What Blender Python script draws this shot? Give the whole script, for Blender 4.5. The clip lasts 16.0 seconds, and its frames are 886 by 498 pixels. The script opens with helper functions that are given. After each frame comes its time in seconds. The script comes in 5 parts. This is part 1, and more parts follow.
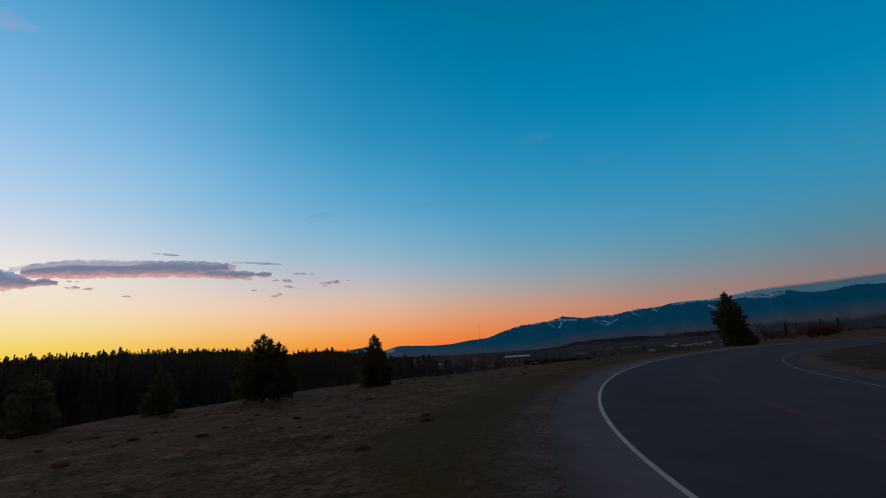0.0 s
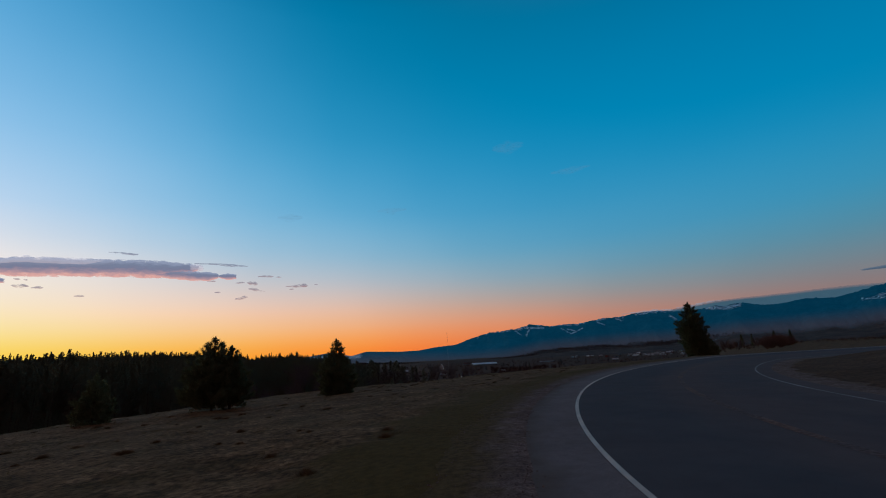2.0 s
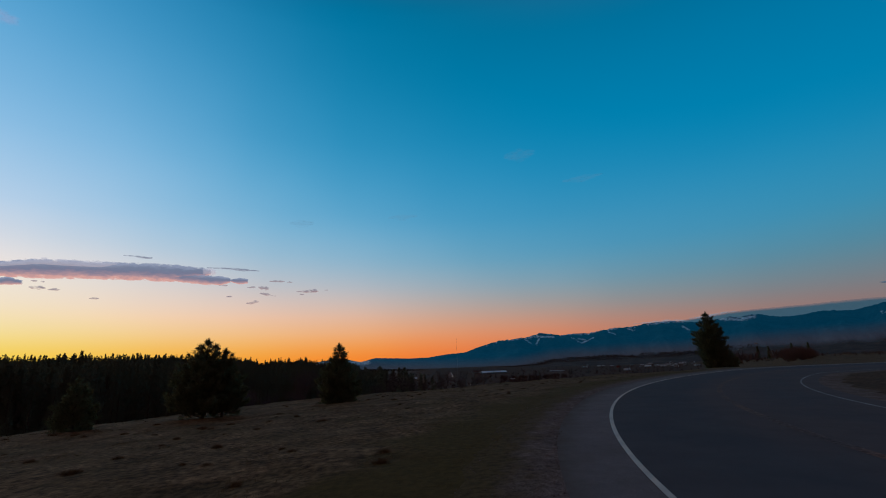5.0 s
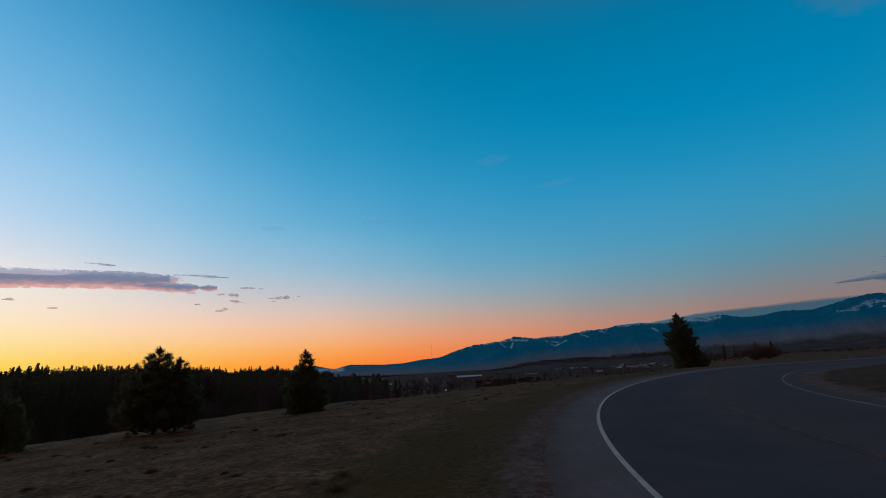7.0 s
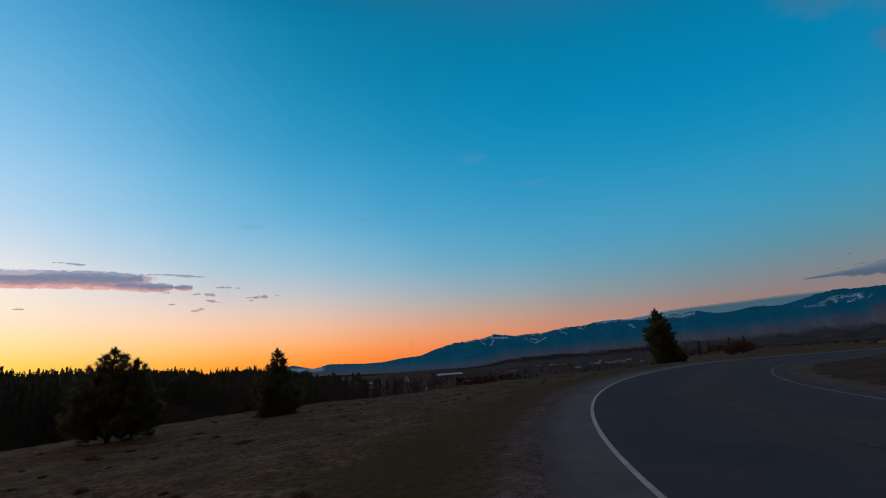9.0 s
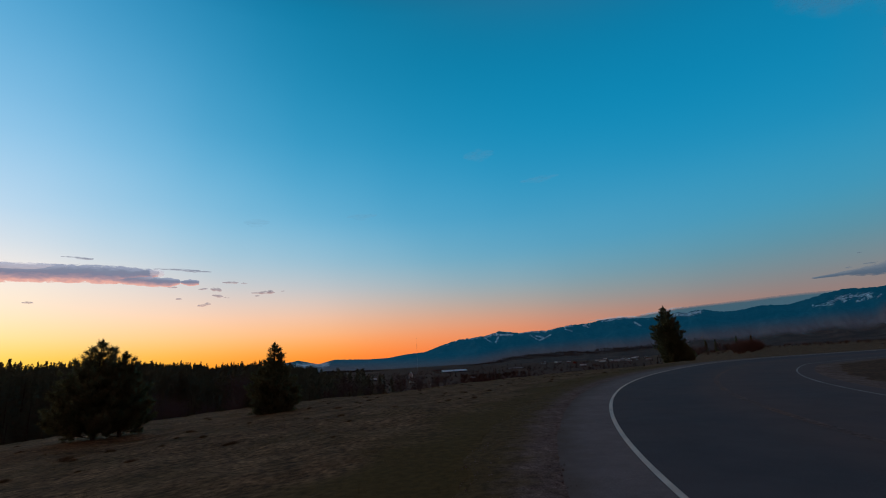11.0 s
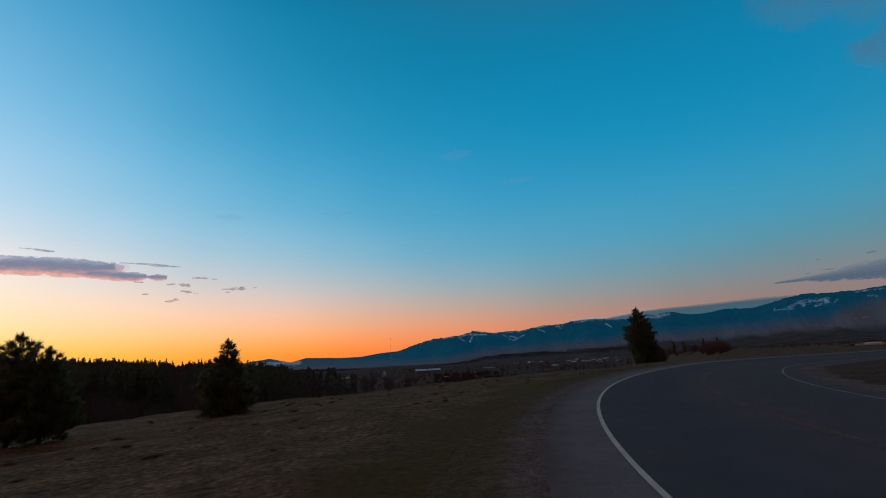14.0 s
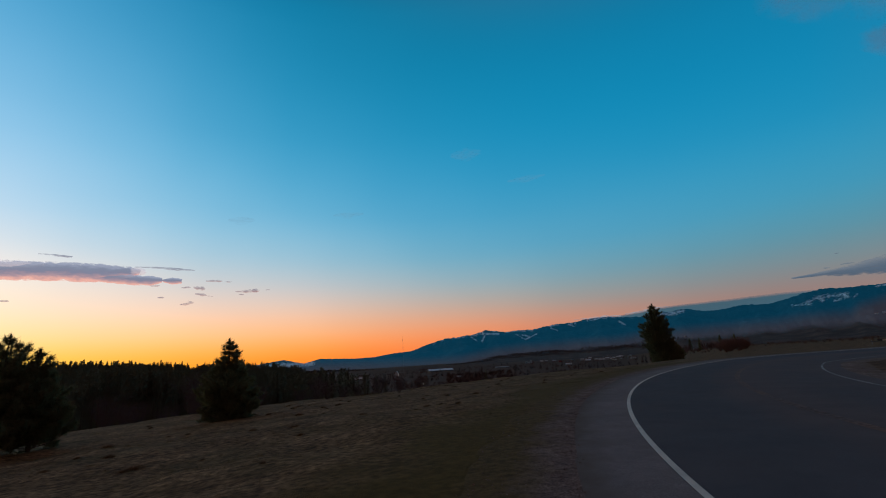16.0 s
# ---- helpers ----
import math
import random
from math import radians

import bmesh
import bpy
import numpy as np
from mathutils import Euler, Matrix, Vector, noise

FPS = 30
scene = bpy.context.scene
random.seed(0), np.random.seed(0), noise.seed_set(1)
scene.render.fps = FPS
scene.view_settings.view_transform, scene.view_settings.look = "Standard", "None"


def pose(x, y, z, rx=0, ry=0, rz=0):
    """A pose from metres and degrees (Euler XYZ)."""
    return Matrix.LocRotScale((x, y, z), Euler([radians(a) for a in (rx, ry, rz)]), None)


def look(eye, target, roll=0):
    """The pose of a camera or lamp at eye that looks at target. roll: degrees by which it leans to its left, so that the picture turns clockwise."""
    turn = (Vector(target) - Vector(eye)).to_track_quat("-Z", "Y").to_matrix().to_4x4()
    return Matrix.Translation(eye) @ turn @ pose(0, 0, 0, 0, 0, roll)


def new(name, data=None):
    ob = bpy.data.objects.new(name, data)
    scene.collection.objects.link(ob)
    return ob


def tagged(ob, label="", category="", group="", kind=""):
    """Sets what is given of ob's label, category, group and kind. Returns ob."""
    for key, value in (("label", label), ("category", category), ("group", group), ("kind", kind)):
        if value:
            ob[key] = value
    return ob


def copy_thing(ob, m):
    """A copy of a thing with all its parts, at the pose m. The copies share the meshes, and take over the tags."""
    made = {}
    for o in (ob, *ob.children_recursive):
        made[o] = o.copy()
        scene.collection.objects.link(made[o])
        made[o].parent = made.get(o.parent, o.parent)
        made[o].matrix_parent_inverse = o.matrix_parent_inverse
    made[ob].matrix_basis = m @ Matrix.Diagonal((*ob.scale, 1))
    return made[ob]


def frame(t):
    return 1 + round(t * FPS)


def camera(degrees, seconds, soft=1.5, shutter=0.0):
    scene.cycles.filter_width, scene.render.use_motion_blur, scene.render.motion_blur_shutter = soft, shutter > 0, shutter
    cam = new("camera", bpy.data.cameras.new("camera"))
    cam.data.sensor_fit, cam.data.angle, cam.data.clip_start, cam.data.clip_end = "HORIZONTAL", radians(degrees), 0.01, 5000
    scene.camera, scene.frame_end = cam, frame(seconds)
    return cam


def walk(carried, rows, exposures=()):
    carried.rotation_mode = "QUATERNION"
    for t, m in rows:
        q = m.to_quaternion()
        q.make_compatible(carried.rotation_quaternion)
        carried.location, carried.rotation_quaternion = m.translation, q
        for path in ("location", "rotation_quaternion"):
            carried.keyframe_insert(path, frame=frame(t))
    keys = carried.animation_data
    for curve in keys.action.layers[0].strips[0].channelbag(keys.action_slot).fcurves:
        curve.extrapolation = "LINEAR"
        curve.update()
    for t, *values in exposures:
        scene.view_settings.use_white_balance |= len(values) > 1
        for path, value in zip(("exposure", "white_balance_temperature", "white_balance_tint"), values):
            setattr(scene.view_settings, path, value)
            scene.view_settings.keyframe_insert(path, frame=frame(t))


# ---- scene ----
cam = camera(86.5, 16.0, soft=1.0)
PATH = [
    (0.0, pose(-0.000, -0.000, 1.689, 102.30, 3.60, -0.00)),
    (0.5, pose(0.017, 0.332, 1.692, 102.72, 3.28, -2.03)),
    (1.0, pose(0.035, 0.665, 1.691, 102.62, 3.48, -2.01)),
    (1.5, pose(0.057, 1.000, 1.688, 102.85, 3.13, -3.07)),
    (2.0, pose(0.082, 1.335, 1.688, 102.83, 2.96, -3.85)),
    (2.5, pose(0.107, 1.666, 1.693, 103.22, 3.04, -2.47)),
    (3.0, pose(0.128, 1.995, 1.698, 104.15, 2.96, -2.96)),
    (3.5, pose(0.143, 2.327, 1.700, 104.27, 3.42, -1.54)),
    (4.0, pose(0.153, 2.668, 1.687, 104.28, 3.83, 0.56)),
    (4.5, pose(0.168, 3.006, 1.677, 103.69, 2.39, -1.58)),
    (7.0, pose(0.352, 4.630, 1.676, 104.20, 3.16, -5.71)),
    (7.5, pose(0.388, 4.953, 1.673, 103.82, 2.70, -6.76)),
    (8.0, pose(0.419, 5.276, 1.660, 103.60, 2.97, -5.88)),
    (8.5, pose(0.455, 5.587, 1.661, 103.50, 3.38, -7.55)),
    (9.0, pose(0.495, 5.890, 1.666, 103.85, 3.87, -8.00)),
    (11.5, pose(0.731, 7.379, 1.671, 103.43, 3.30, -7.40)),
    (12.0, pose(0.787, 7.669, 1.674, 103.72, 3.49, -7.56)),
    (12.5, pose(0.852, 7.954, 1.675, 104.18, 3.53, -9.13)),
    (13.0, pose(0.929, 8.238, 1.671, 103.58, 3.41, -9.54)),
    (13.5, pose(1.011, 8.523, 1.667, 103.33, 3.44, -9.04)),
    (14.0, pose(1.090, 8.808, 1.662, 103.22, 2.94, -10.57)),
    (14.5, pose(1.164, 9.096, 1.656, 103.46, 3.09, -10.26)),
    (15.0, pose(1.228, 9.392, 1.645, 103.70, 3.24, -9.25)),
    (15.5, pose(1.289, 9.708, 1.634, 103.86, 3.35, -9.75)),
    (16.0, pose(1.348, 10.051, 1.636, 103.27, 3.47, -9.08)),
]
walk(cam, PATH, [(0.0, -0.13, 6280, 10), (2.0, -0.06, 6260, 10), (4.0, -0.16, 6280, 10), (8.0, 0.04, 6450, 10), (12.0, 0.1, 6780, 10), (16.0, 0.14, 6820, 10)])


# ---- sky and light ----
def lin(r, g, b):
    """Display colour 0..255 to linear."""
    out = []
    for c in (r, g, b):
        c /= 255
        out.append(c / 12.92 if c <= 0.04045 else ((c + 0.055) / 1.055) ** 2.4)
    return (*out, 1.0)


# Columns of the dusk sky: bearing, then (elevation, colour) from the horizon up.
CAP = (88, 63, 64)  # mauve overhead, out of view, added to warm the ground light against the blue
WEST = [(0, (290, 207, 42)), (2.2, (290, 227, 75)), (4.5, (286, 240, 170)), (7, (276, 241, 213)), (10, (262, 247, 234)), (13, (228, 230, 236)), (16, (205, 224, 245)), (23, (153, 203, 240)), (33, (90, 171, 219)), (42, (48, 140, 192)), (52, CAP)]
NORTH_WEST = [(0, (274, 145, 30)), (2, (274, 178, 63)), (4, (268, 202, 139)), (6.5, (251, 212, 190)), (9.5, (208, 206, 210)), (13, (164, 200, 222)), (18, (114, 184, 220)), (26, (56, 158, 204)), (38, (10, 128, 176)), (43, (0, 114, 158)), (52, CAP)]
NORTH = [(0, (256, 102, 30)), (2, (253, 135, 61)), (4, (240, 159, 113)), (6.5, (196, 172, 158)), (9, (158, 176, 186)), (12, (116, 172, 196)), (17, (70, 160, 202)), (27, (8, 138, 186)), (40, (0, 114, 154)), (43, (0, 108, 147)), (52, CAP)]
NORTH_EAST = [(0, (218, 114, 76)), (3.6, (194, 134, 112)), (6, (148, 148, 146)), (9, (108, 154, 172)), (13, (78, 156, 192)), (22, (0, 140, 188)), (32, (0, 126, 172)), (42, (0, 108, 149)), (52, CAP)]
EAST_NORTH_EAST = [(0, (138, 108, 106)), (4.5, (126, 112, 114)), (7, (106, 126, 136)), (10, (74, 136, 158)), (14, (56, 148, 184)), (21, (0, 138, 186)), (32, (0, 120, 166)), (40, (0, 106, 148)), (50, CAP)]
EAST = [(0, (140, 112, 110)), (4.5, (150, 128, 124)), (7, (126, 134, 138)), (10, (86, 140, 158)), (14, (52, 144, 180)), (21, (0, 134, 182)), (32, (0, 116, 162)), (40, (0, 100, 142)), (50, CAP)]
# unseen sky behind the camera, reddened for the same warm fill light
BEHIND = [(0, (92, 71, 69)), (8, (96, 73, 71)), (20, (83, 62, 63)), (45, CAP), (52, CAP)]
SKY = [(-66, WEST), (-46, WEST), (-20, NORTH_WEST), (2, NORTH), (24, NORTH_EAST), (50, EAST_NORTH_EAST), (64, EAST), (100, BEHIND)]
SUN_BEARING = -58

world = bpy.data.worlds.new("dusk_sky")
scene.world = world
world.use_nodes = True
wt = world.node_tree
wt.nodes.clear()


def wnode(kind, **kw):
    n = wt.nodes.new(kind)
    for k, v in kw.items():
        setattr(n, k, v)
    return n


def wmath(op, a, b=None):
    n = wnode("ShaderNodeMath", operation=op)
    for i, v in enumerate((a, b)):
        if v is None:
            continue
        if isinstance(v, (int, float)):
            n.inputs[i].default_value = v
        else:
            wt.links.new(v, n.inputs[i])
    return n.outputs[0]


coord = wnode("ShaderNodeTexCoord")
split = wnode("ShaderNodeSeparateXYZ")
wt.links.new(coord.outputs["Generated"], split.inputs[0])
drift = wnode("ShaderNodeTexNoise")
drift.inputs["Scale"].default_value, drift.inputs["Detail"].default_value = 3.0, 2
wt.links.new(coord.outputs["Generated"], drift.inputs["Vector"])
bearing = wmath("ADD", wmath("MULTIPLY", wmath("ARCTAN2", split.outputs[0], split.outputs[1]), 180 / math.pi), wmath("MULTIPLY", wmath("SUBTRACT", drift.outputs[0], 0.5), 9.0))
height01 = wmath("MULTIPLY", wmath("ARCSINE", split.outputs[2]), 180 / math.pi / 60)


def sky_column(stops):
    ramp = wnode("ShaderNodeValToRGB")
    ramp.color_ramp.interpolation = "B_SPLINE"
    el = ramp.color_ramp.elements
    while len(el) < len(stops):
        el.new(0.5)
    for e, (deg, col) in zip(el, stops):
        e.position = deg / 60
        e.color = lin(*col)
    wt.links.new(height01, ramp.inputs[0])
    return ramp.outputs[0]


def sky_mix(a, b, lo, hi, shift=0.0):
    ran = wnode("ShaderNodeMapRange", clamp=True)
    ran.inputs[1].default_value, ran.inputs[2].default_value = lo + shift, hi + shift
    wt.links.new(bearing, ran.inputs[0])
    mix = wnode("ShaderNodeMix", data_type="RGBA")
    wt.links.new(ran.outputs[0], mix.inputs[0])
    wt.links.new(a, mix.inputs[6])
    wt.links.new(b, mix.inputs[7])
    return mix.outputs[2]


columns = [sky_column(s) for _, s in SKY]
# several sweeps shifted along the bearing, averaged, so that no column shows
colour = None
for n, shift in enumerate((-12, -6, 0, 6, 12)):
    sweep = sky_mix(columns[-1], columns[0], -100, SKY[0][0], shift)
    for i in range(1, len(SKY)):
        sweep = sky_mix(sweep, columns[i], SKY[i - 1][0], SKY[i][0], shift)
    if colour is None:
        colour = sweep
        continue
    blend = wnode("ShaderNodeMix", data_type="RGBA")
    blend.inputs[0].default_value = 1 / (n + 1)
    wt.links.new(colour, blend.inputs[6])
    wt.links.new(sweep, blend.inputs[7])
    colour = blend.outputs[2]
nishita = wnode("ShaderNodeTexSky", sky_type="NISHITA")
nishita.sun_disc = False
nishita.sun_elevation = radians(0.5)
nishita.sun_rotation = radians(SUN_BEARING)
glow = wnode("ShaderNodeBackground")
glow.inputs[1].default_value = 1.0
wt.links.new(colour, glow.inputs[0])
air = wnode("ShaderNodeBackground")
air.inputs[1].default_value = 0.0015
wt.links.new(nishita.outputs[0], air.inputs[0])
both = wnode("ShaderNodeAddShader")
wt.links.new(glow.outputs[0], both.inputs[0])
wt.links.new(air.outputs[0], both.inputs[1])
wout = wnode("ShaderNodeOutputWorld")
wt.links.new(both.outputs[0], wout.inputs[0])

sun_data = bpy.data.lights.new("sun", "SUN")
sun_data.energy, sun_data.angle, sun_data.color = 0.05, radians(20), (1.0, 0.62, 0.35)
sun = new("sun", sun_data)
sun.matrix_world = look((0, 0, 50), (0 - 100 * math.sin(radians(SUN_BEARING)), -100 * math.cos(radians(SUN_BEARING)), 45))


# ---- materials ----
def surface(name, stops, scale=1.0, rough=0.9, bump=0.3, fine=12.0, vary=0.25, metal=0.0, spread=(0.3, 0.7), stretch=(1, 1, 1), random_tint=0.0):
    """Broad noise picks the colour from stops, a finer one varies it and gives relief."""
    m = bpy.data.materials.new(name)
    m.use_nodes = True
    nt = m.node_tree
    bsdf = nt.nodes["Principled BSDF"]
    tc = nt.nodes.new("ShaderNodeTexCoord")
    mp = nt.nodes.new("ShaderNodeMapping")
    mp.inputs["Scale"].default_value = stretch
    nt.links.new(tc.outputs["Object"], mp.inputs[0])
    big = nt.nodes.new("ShaderNodeTexNoise")
    big.inputs["Scale"].default_value, big.inputs["Detail"].default_value, big.inputs["Roughness"].default_value = scale, 6, 0.6
    small = nt.nodes.new("ShaderNodeTexNoise")
    small.inputs["Scale"].default_value, small.inputs["Detail"].default_value = scale * fine, 4
    for n in (big, small):
        nt.links.new(mp.outputs[0], n.inputs["Vector"])
    ramp = nt.nodes.new("ShaderNodeValToRGB")
    el = ramp.color_ramp.elements
    while len(el) < len(stops):
        el.new(0.5)
    for i, (e, c) in enumerate(zip(el, stops)):
        e.position = spread[0] + (spread[1] - spread[0]) * i / max(1, len(stops) - 1)
        e.color = (*c, 1)
    nt.links.new(big.outputs[0], ramp.inputs[0])
    ran = nt.nodes.new("ShaderNodeMapRange")
    ran.inputs[1].default_value, ran.inputs[2].default_value = 0.3, 0.7
    ran.inputs[3].default_value, ran.inputs[4].default_value = 1 - vary, 1 + vary
    nt.links.new(small.outputs[0], ran.inputs[0])
    mul = nt.nodes.new("ShaderNodeMix")
    mul.data_type, mul.blend_type = "RGBA", "MULTIPLY"
    mul.inputs[0].default_value = 1.0
    nt.links.new(ramp.outputs[0], mul.inputs[6])
    nt.links.new(ran.outputs[0], mul.inputs[7])
    last = mul.outputs[2]
    if random_tint:
        info = nt.nodes.new("ShaderNodeObjectInfo")
        r2 = nt.nodes.new("ShaderNodeMapRange")
        r2.inputs[3].default_value, r2.inputs[4].default_value = 1 - random_tint, 1 + random_tint
        nt.links.new(info.outputs["Random"], r2.inputs[0])
        mul2 = nt.nodes.new("ShaderNodeMix")
        mul2.data_type, mul2.blend_type = "RGBA", "MULTIPLY"
        mul2.inputs[0].default_value = 1.0
        nt.links.new(last, mul2.inputs[6])
        nt.links.new(r2.outputs[0], mul2.inputs[7])
        last = mul2.outputs[2]
    nt.links.new(last, bsdf.inputs["Base Color"])
    bsdf.inputs["Roughness"].default_value = rough
    bsdf.inputs["Metallic"].default_value = metal
    if rough > 0.8:
        bsdf.inputs["Specular IOR Level"].default_value = 0.03
    if bump:
        bp = nt.nodes.new("ShaderNodeBump")
        bp.inputs["Strength"].default_value = bump
        bp.inputs["Distance"].default_value = 0.3 / (scale * fine)
        nt.links.new(small.outputs[0], bp.inputs["Height"])
        nt.links.new(bp.outputs[0], bsdf.inputs["Normal"])
    return m


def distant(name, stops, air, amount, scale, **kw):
    """A far backdrop: its own colours, with the blue haze of the air painted in as emission."""
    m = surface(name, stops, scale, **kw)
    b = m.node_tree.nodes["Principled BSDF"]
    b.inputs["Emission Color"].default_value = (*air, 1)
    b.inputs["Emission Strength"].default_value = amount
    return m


MAT_GROUND = surface("dry_grassland", [(0.085, 0.053, 0.023), (0.152, 0.093, 0.045), (0.21, 0.133, 0.066)], 0.7, bump=0.22, fine=10, vary=0.6, spread=(0.36, 0.64))
MAT_ASPHALT = surface("asphalt", [(0.084, 0.092, 0.102), (0.106, 0.111, 0.12), (0.093, 0.1, 0.11)], 0.25, rough=0.92, bump=0.35, fine=400, vary=0.22)
MAT_SHOULDER = surface("worn_asphalt", [(0.185, 0.17, 0.168), (0.24, 0.22, 0.215)], 0.5, rough=0.92, bump=0.5, fine=120, vary=0.25)
MAT_GRAVEL = surface("gravel", [(0.14, 0.102, 0.085), (0.228, 0.17, 0.145)], 1.2, bump=1.0, fine=30, vary=0.45)
MAT_WHITE = surface("road_paint_white", [(0.52, 0.455, 0.365), (0.77, 0.67, 0.535)], 2.5, rough=0.6, bump=0.2, fine=40, vary=0.18)
MAT_WORN = surface("worn_road_paint", [(0.12, 0.12, 0.13), (0.2, 0.2, 0.2), (0.36, 0.36, 0.35)], 0.6, rough=0.7, bump=0.2, fine=40, vary=0.25)
MAT_YELLOW = surface("road_paint_yellow", [(0.125, 0.116, 0.118), (0.158, 0.128, 0.118), (0.235, 0.154, 0.118)], 0.45, rough=0.92, bump=0.2, fine=30, vary=0.4)
MAT_BLADE = surface("dry_grass_blade", [(0.07, 0.06, 0.025), (0.15, 0.115, 0.055), (0.21, 0.16, 0.08)], 0.3, bump=0, vary=0.3)
MAT_SAGE = surface("sagebrush", [(0.12, 0.086, 0.048), (0.19, 0.135, 0.078)], 2, bump=0, vary=0.3)
MAT_NEEDLE = surface("pine_needles", [(0.13, 0.136, 0.07), (0.175, 0.18, 0.098)], 1.0, rough=0.85, bump=0, vary=0.35, random_tint=0.2)
MAT_WOODS = surface("evenly_shaded_needles", [(0.096, 0.09, 0.064), (0.118, 0.11, 0.078)], 0.3, rough=0.9, bump=0, vary=0.1)
MAT_HILLWOODS = surface("far_brown_woods", [(0.06, 0.046, 0.04), (0.085, 0.066, 0.058)], 0.02, rough=0.9, bump=0, vary=0.2)
# shading normal fixed for all needles, flattening light and shade across the woods
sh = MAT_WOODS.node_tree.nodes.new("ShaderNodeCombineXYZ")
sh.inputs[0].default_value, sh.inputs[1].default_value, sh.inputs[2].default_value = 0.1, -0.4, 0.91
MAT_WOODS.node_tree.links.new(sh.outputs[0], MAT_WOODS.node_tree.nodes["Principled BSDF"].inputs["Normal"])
def translucent(material, colour, share):
    """Needles pass part of the light on."""
    nt = material.node_tree
    t = nt.nodes.new("ShaderNodeBsdfTranslucent")
    t.inputs[0].default_value = (*colour, 1)
    mx = nt.nodes.new("ShaderNodeMixShader")
    mx.inputs[0].default_value = share
    nt.links.new(nt.nodes["Principled BSDF"].outputs[0], mx.inputs[1])
    nt.links.new(t.outputs[0], mx.inputs[2])
    nt.links.new(mx.outputs[0], nt.nodes["Material Output"].inputs[0])


translucent(MAT_NEEDLE, (0.21, 0.215, 0.115), 0.45)
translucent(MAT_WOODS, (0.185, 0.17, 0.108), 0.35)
MAT_BARK = surface("pine_bark", [(0.06, 0.045, 0.035), (0.11, 0.075, 0.055)], 3, bump=0.8, fine=8, vary=0.3, stretch=(1, 1, 0.3))
MAT_TWIG = surface("bare_twigs", [(0.1, 0.083, 0.085), (0.15, 0.125, 0.125)], 2, bump=0, vary=0.25)
MAT_RED_TWIG = surface("red_twigs", [(0.135, 0.08, 0.068), (0.185, 0.106, 0.088)], 2, bump=0, vary=0.25)
MAT_WALL = surface("house_siding", [(0.14, 0.17, 0.18), (0.34, 0.4, 0.42)], 0.4, bump=0.1, vary=0.15, random_tint=0.4)
MAT_ROOF = surface("pale_metal_roof", [(0.4, 0.47, 0.5), (0.58, 0.65, 0.69)], 0.3, rough=0.5, bump=0.1, vary=0.12, random_tint=0.2)
MAT_DARKROOF = surface("shingle_roof", [(0.07, 0.06, 0.06), (0.12, 0.1, 0.09)], 0.5, bump=0.3, vary=0.2)
MAT_REDWALL = surface("red_barn_boards", [(0.22, 0.05, 0.04), (0.3, 0.08, 0.06)], 0.5, bump=0.2, vary=0.2)
MAT_STEEL = surface("galvanised_steel", [(0.2, 0.2, 0.21), (0.3, 0.3, 0.31)], 1, rough=0.5, metal=0.6, bump=0, vary=0.1)
MAT_GLASS = surface("dark_window_glass", [(0.03, 0.035, 0.04), (0.05, 0.055, 0.06)], 1, rough=0.12, bump=0, vary=0.1)
MAT_LAMP = surface("lamp_glow", [(0.9, 0.9, 0.85), (0.9, 0.9, 0.85)], 1, bump=0)
MAT_LAMP.node_tree.nodes["Principled BSDF"].inputs["Emission Color"].default_value = (1, 0.93, 0.8, 1)
MAT_LAMP.node_tree.nodes["Principled BSDF"].inputs["Emission Strength"].default_value = 1.5
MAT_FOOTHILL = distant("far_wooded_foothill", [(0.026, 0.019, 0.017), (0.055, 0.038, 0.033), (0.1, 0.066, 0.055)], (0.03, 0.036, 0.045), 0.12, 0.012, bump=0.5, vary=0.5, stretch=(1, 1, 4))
# the bank's dusk light is painted in as blue-grey emission
MAT_BANK = distant("far_cloud_bank", [(0.09, 0.13, 0.17), (0.12, 0.16, 0.2)], (0.06, 0.15, 0.215), 0.62, 0.002, bump=0, vary=0.05)



def thin_top(material, full, gone):
    """Thins out towards its upper rim by the attribute fade."""
    nt = material.node_tree
    a = nt.nodes.new("ShaderNodeAttribute")
    a.attribute_name = "fade"
    r = nt.nodes.new("ShaderNodeMapRange")
    r.interpolation_type = "SMOOTHSTEP"
    r.inputs[1].default_value, r.inputs[2].default_value = full, gone
    r.inputs[3].default_value, r.inputs[4].default_value = 1.0, 0.0
    nt.links.new(a.outputs["Fac"], r.inputs[0])
    nt.links.new(r.outputs[0], nt.nodes["Principled BSDF"].inputs["Alpha"])


thin_top(MAT_BANK, 0.915, 1.03)
thin_top(MAT_FOOTHILL, 0.62, 1.03)

# patches of olive on the slope, fresher grass along the verge and wild growth by attributes of the mesh
gnt = MAT_GROUND.node_tree
gb = gnt.nodes["Principled BSDF"]
dry = gb.inputs["Base Color"].links[0].from_socket
gtc = gnt.nodes.new("ShaderNodeTexCoord")


def ground_noise(scale, detail, lo, hi, to0, to1):
    n = gnt.nodes.new("ShaderNodeTexNoise")
    n.inputs["Scale"].default_value, n.inputs["Detail"].default_value, n.inputs["Roughness"].default_value = scale, detail, 0.6
    gnt.links.new(gtc.outputs["Object"], n.inputs["Vector"])
    r = gnt.nodes.new("ShaderNodeMapRange")
    for k, q in enumerate((lo, hi, to0, to1)):
        r.inputs[k + 1].default_value = q
    gnt.links.new(n.outputs[0], r.inputs[0])
    return r.outputs[0]


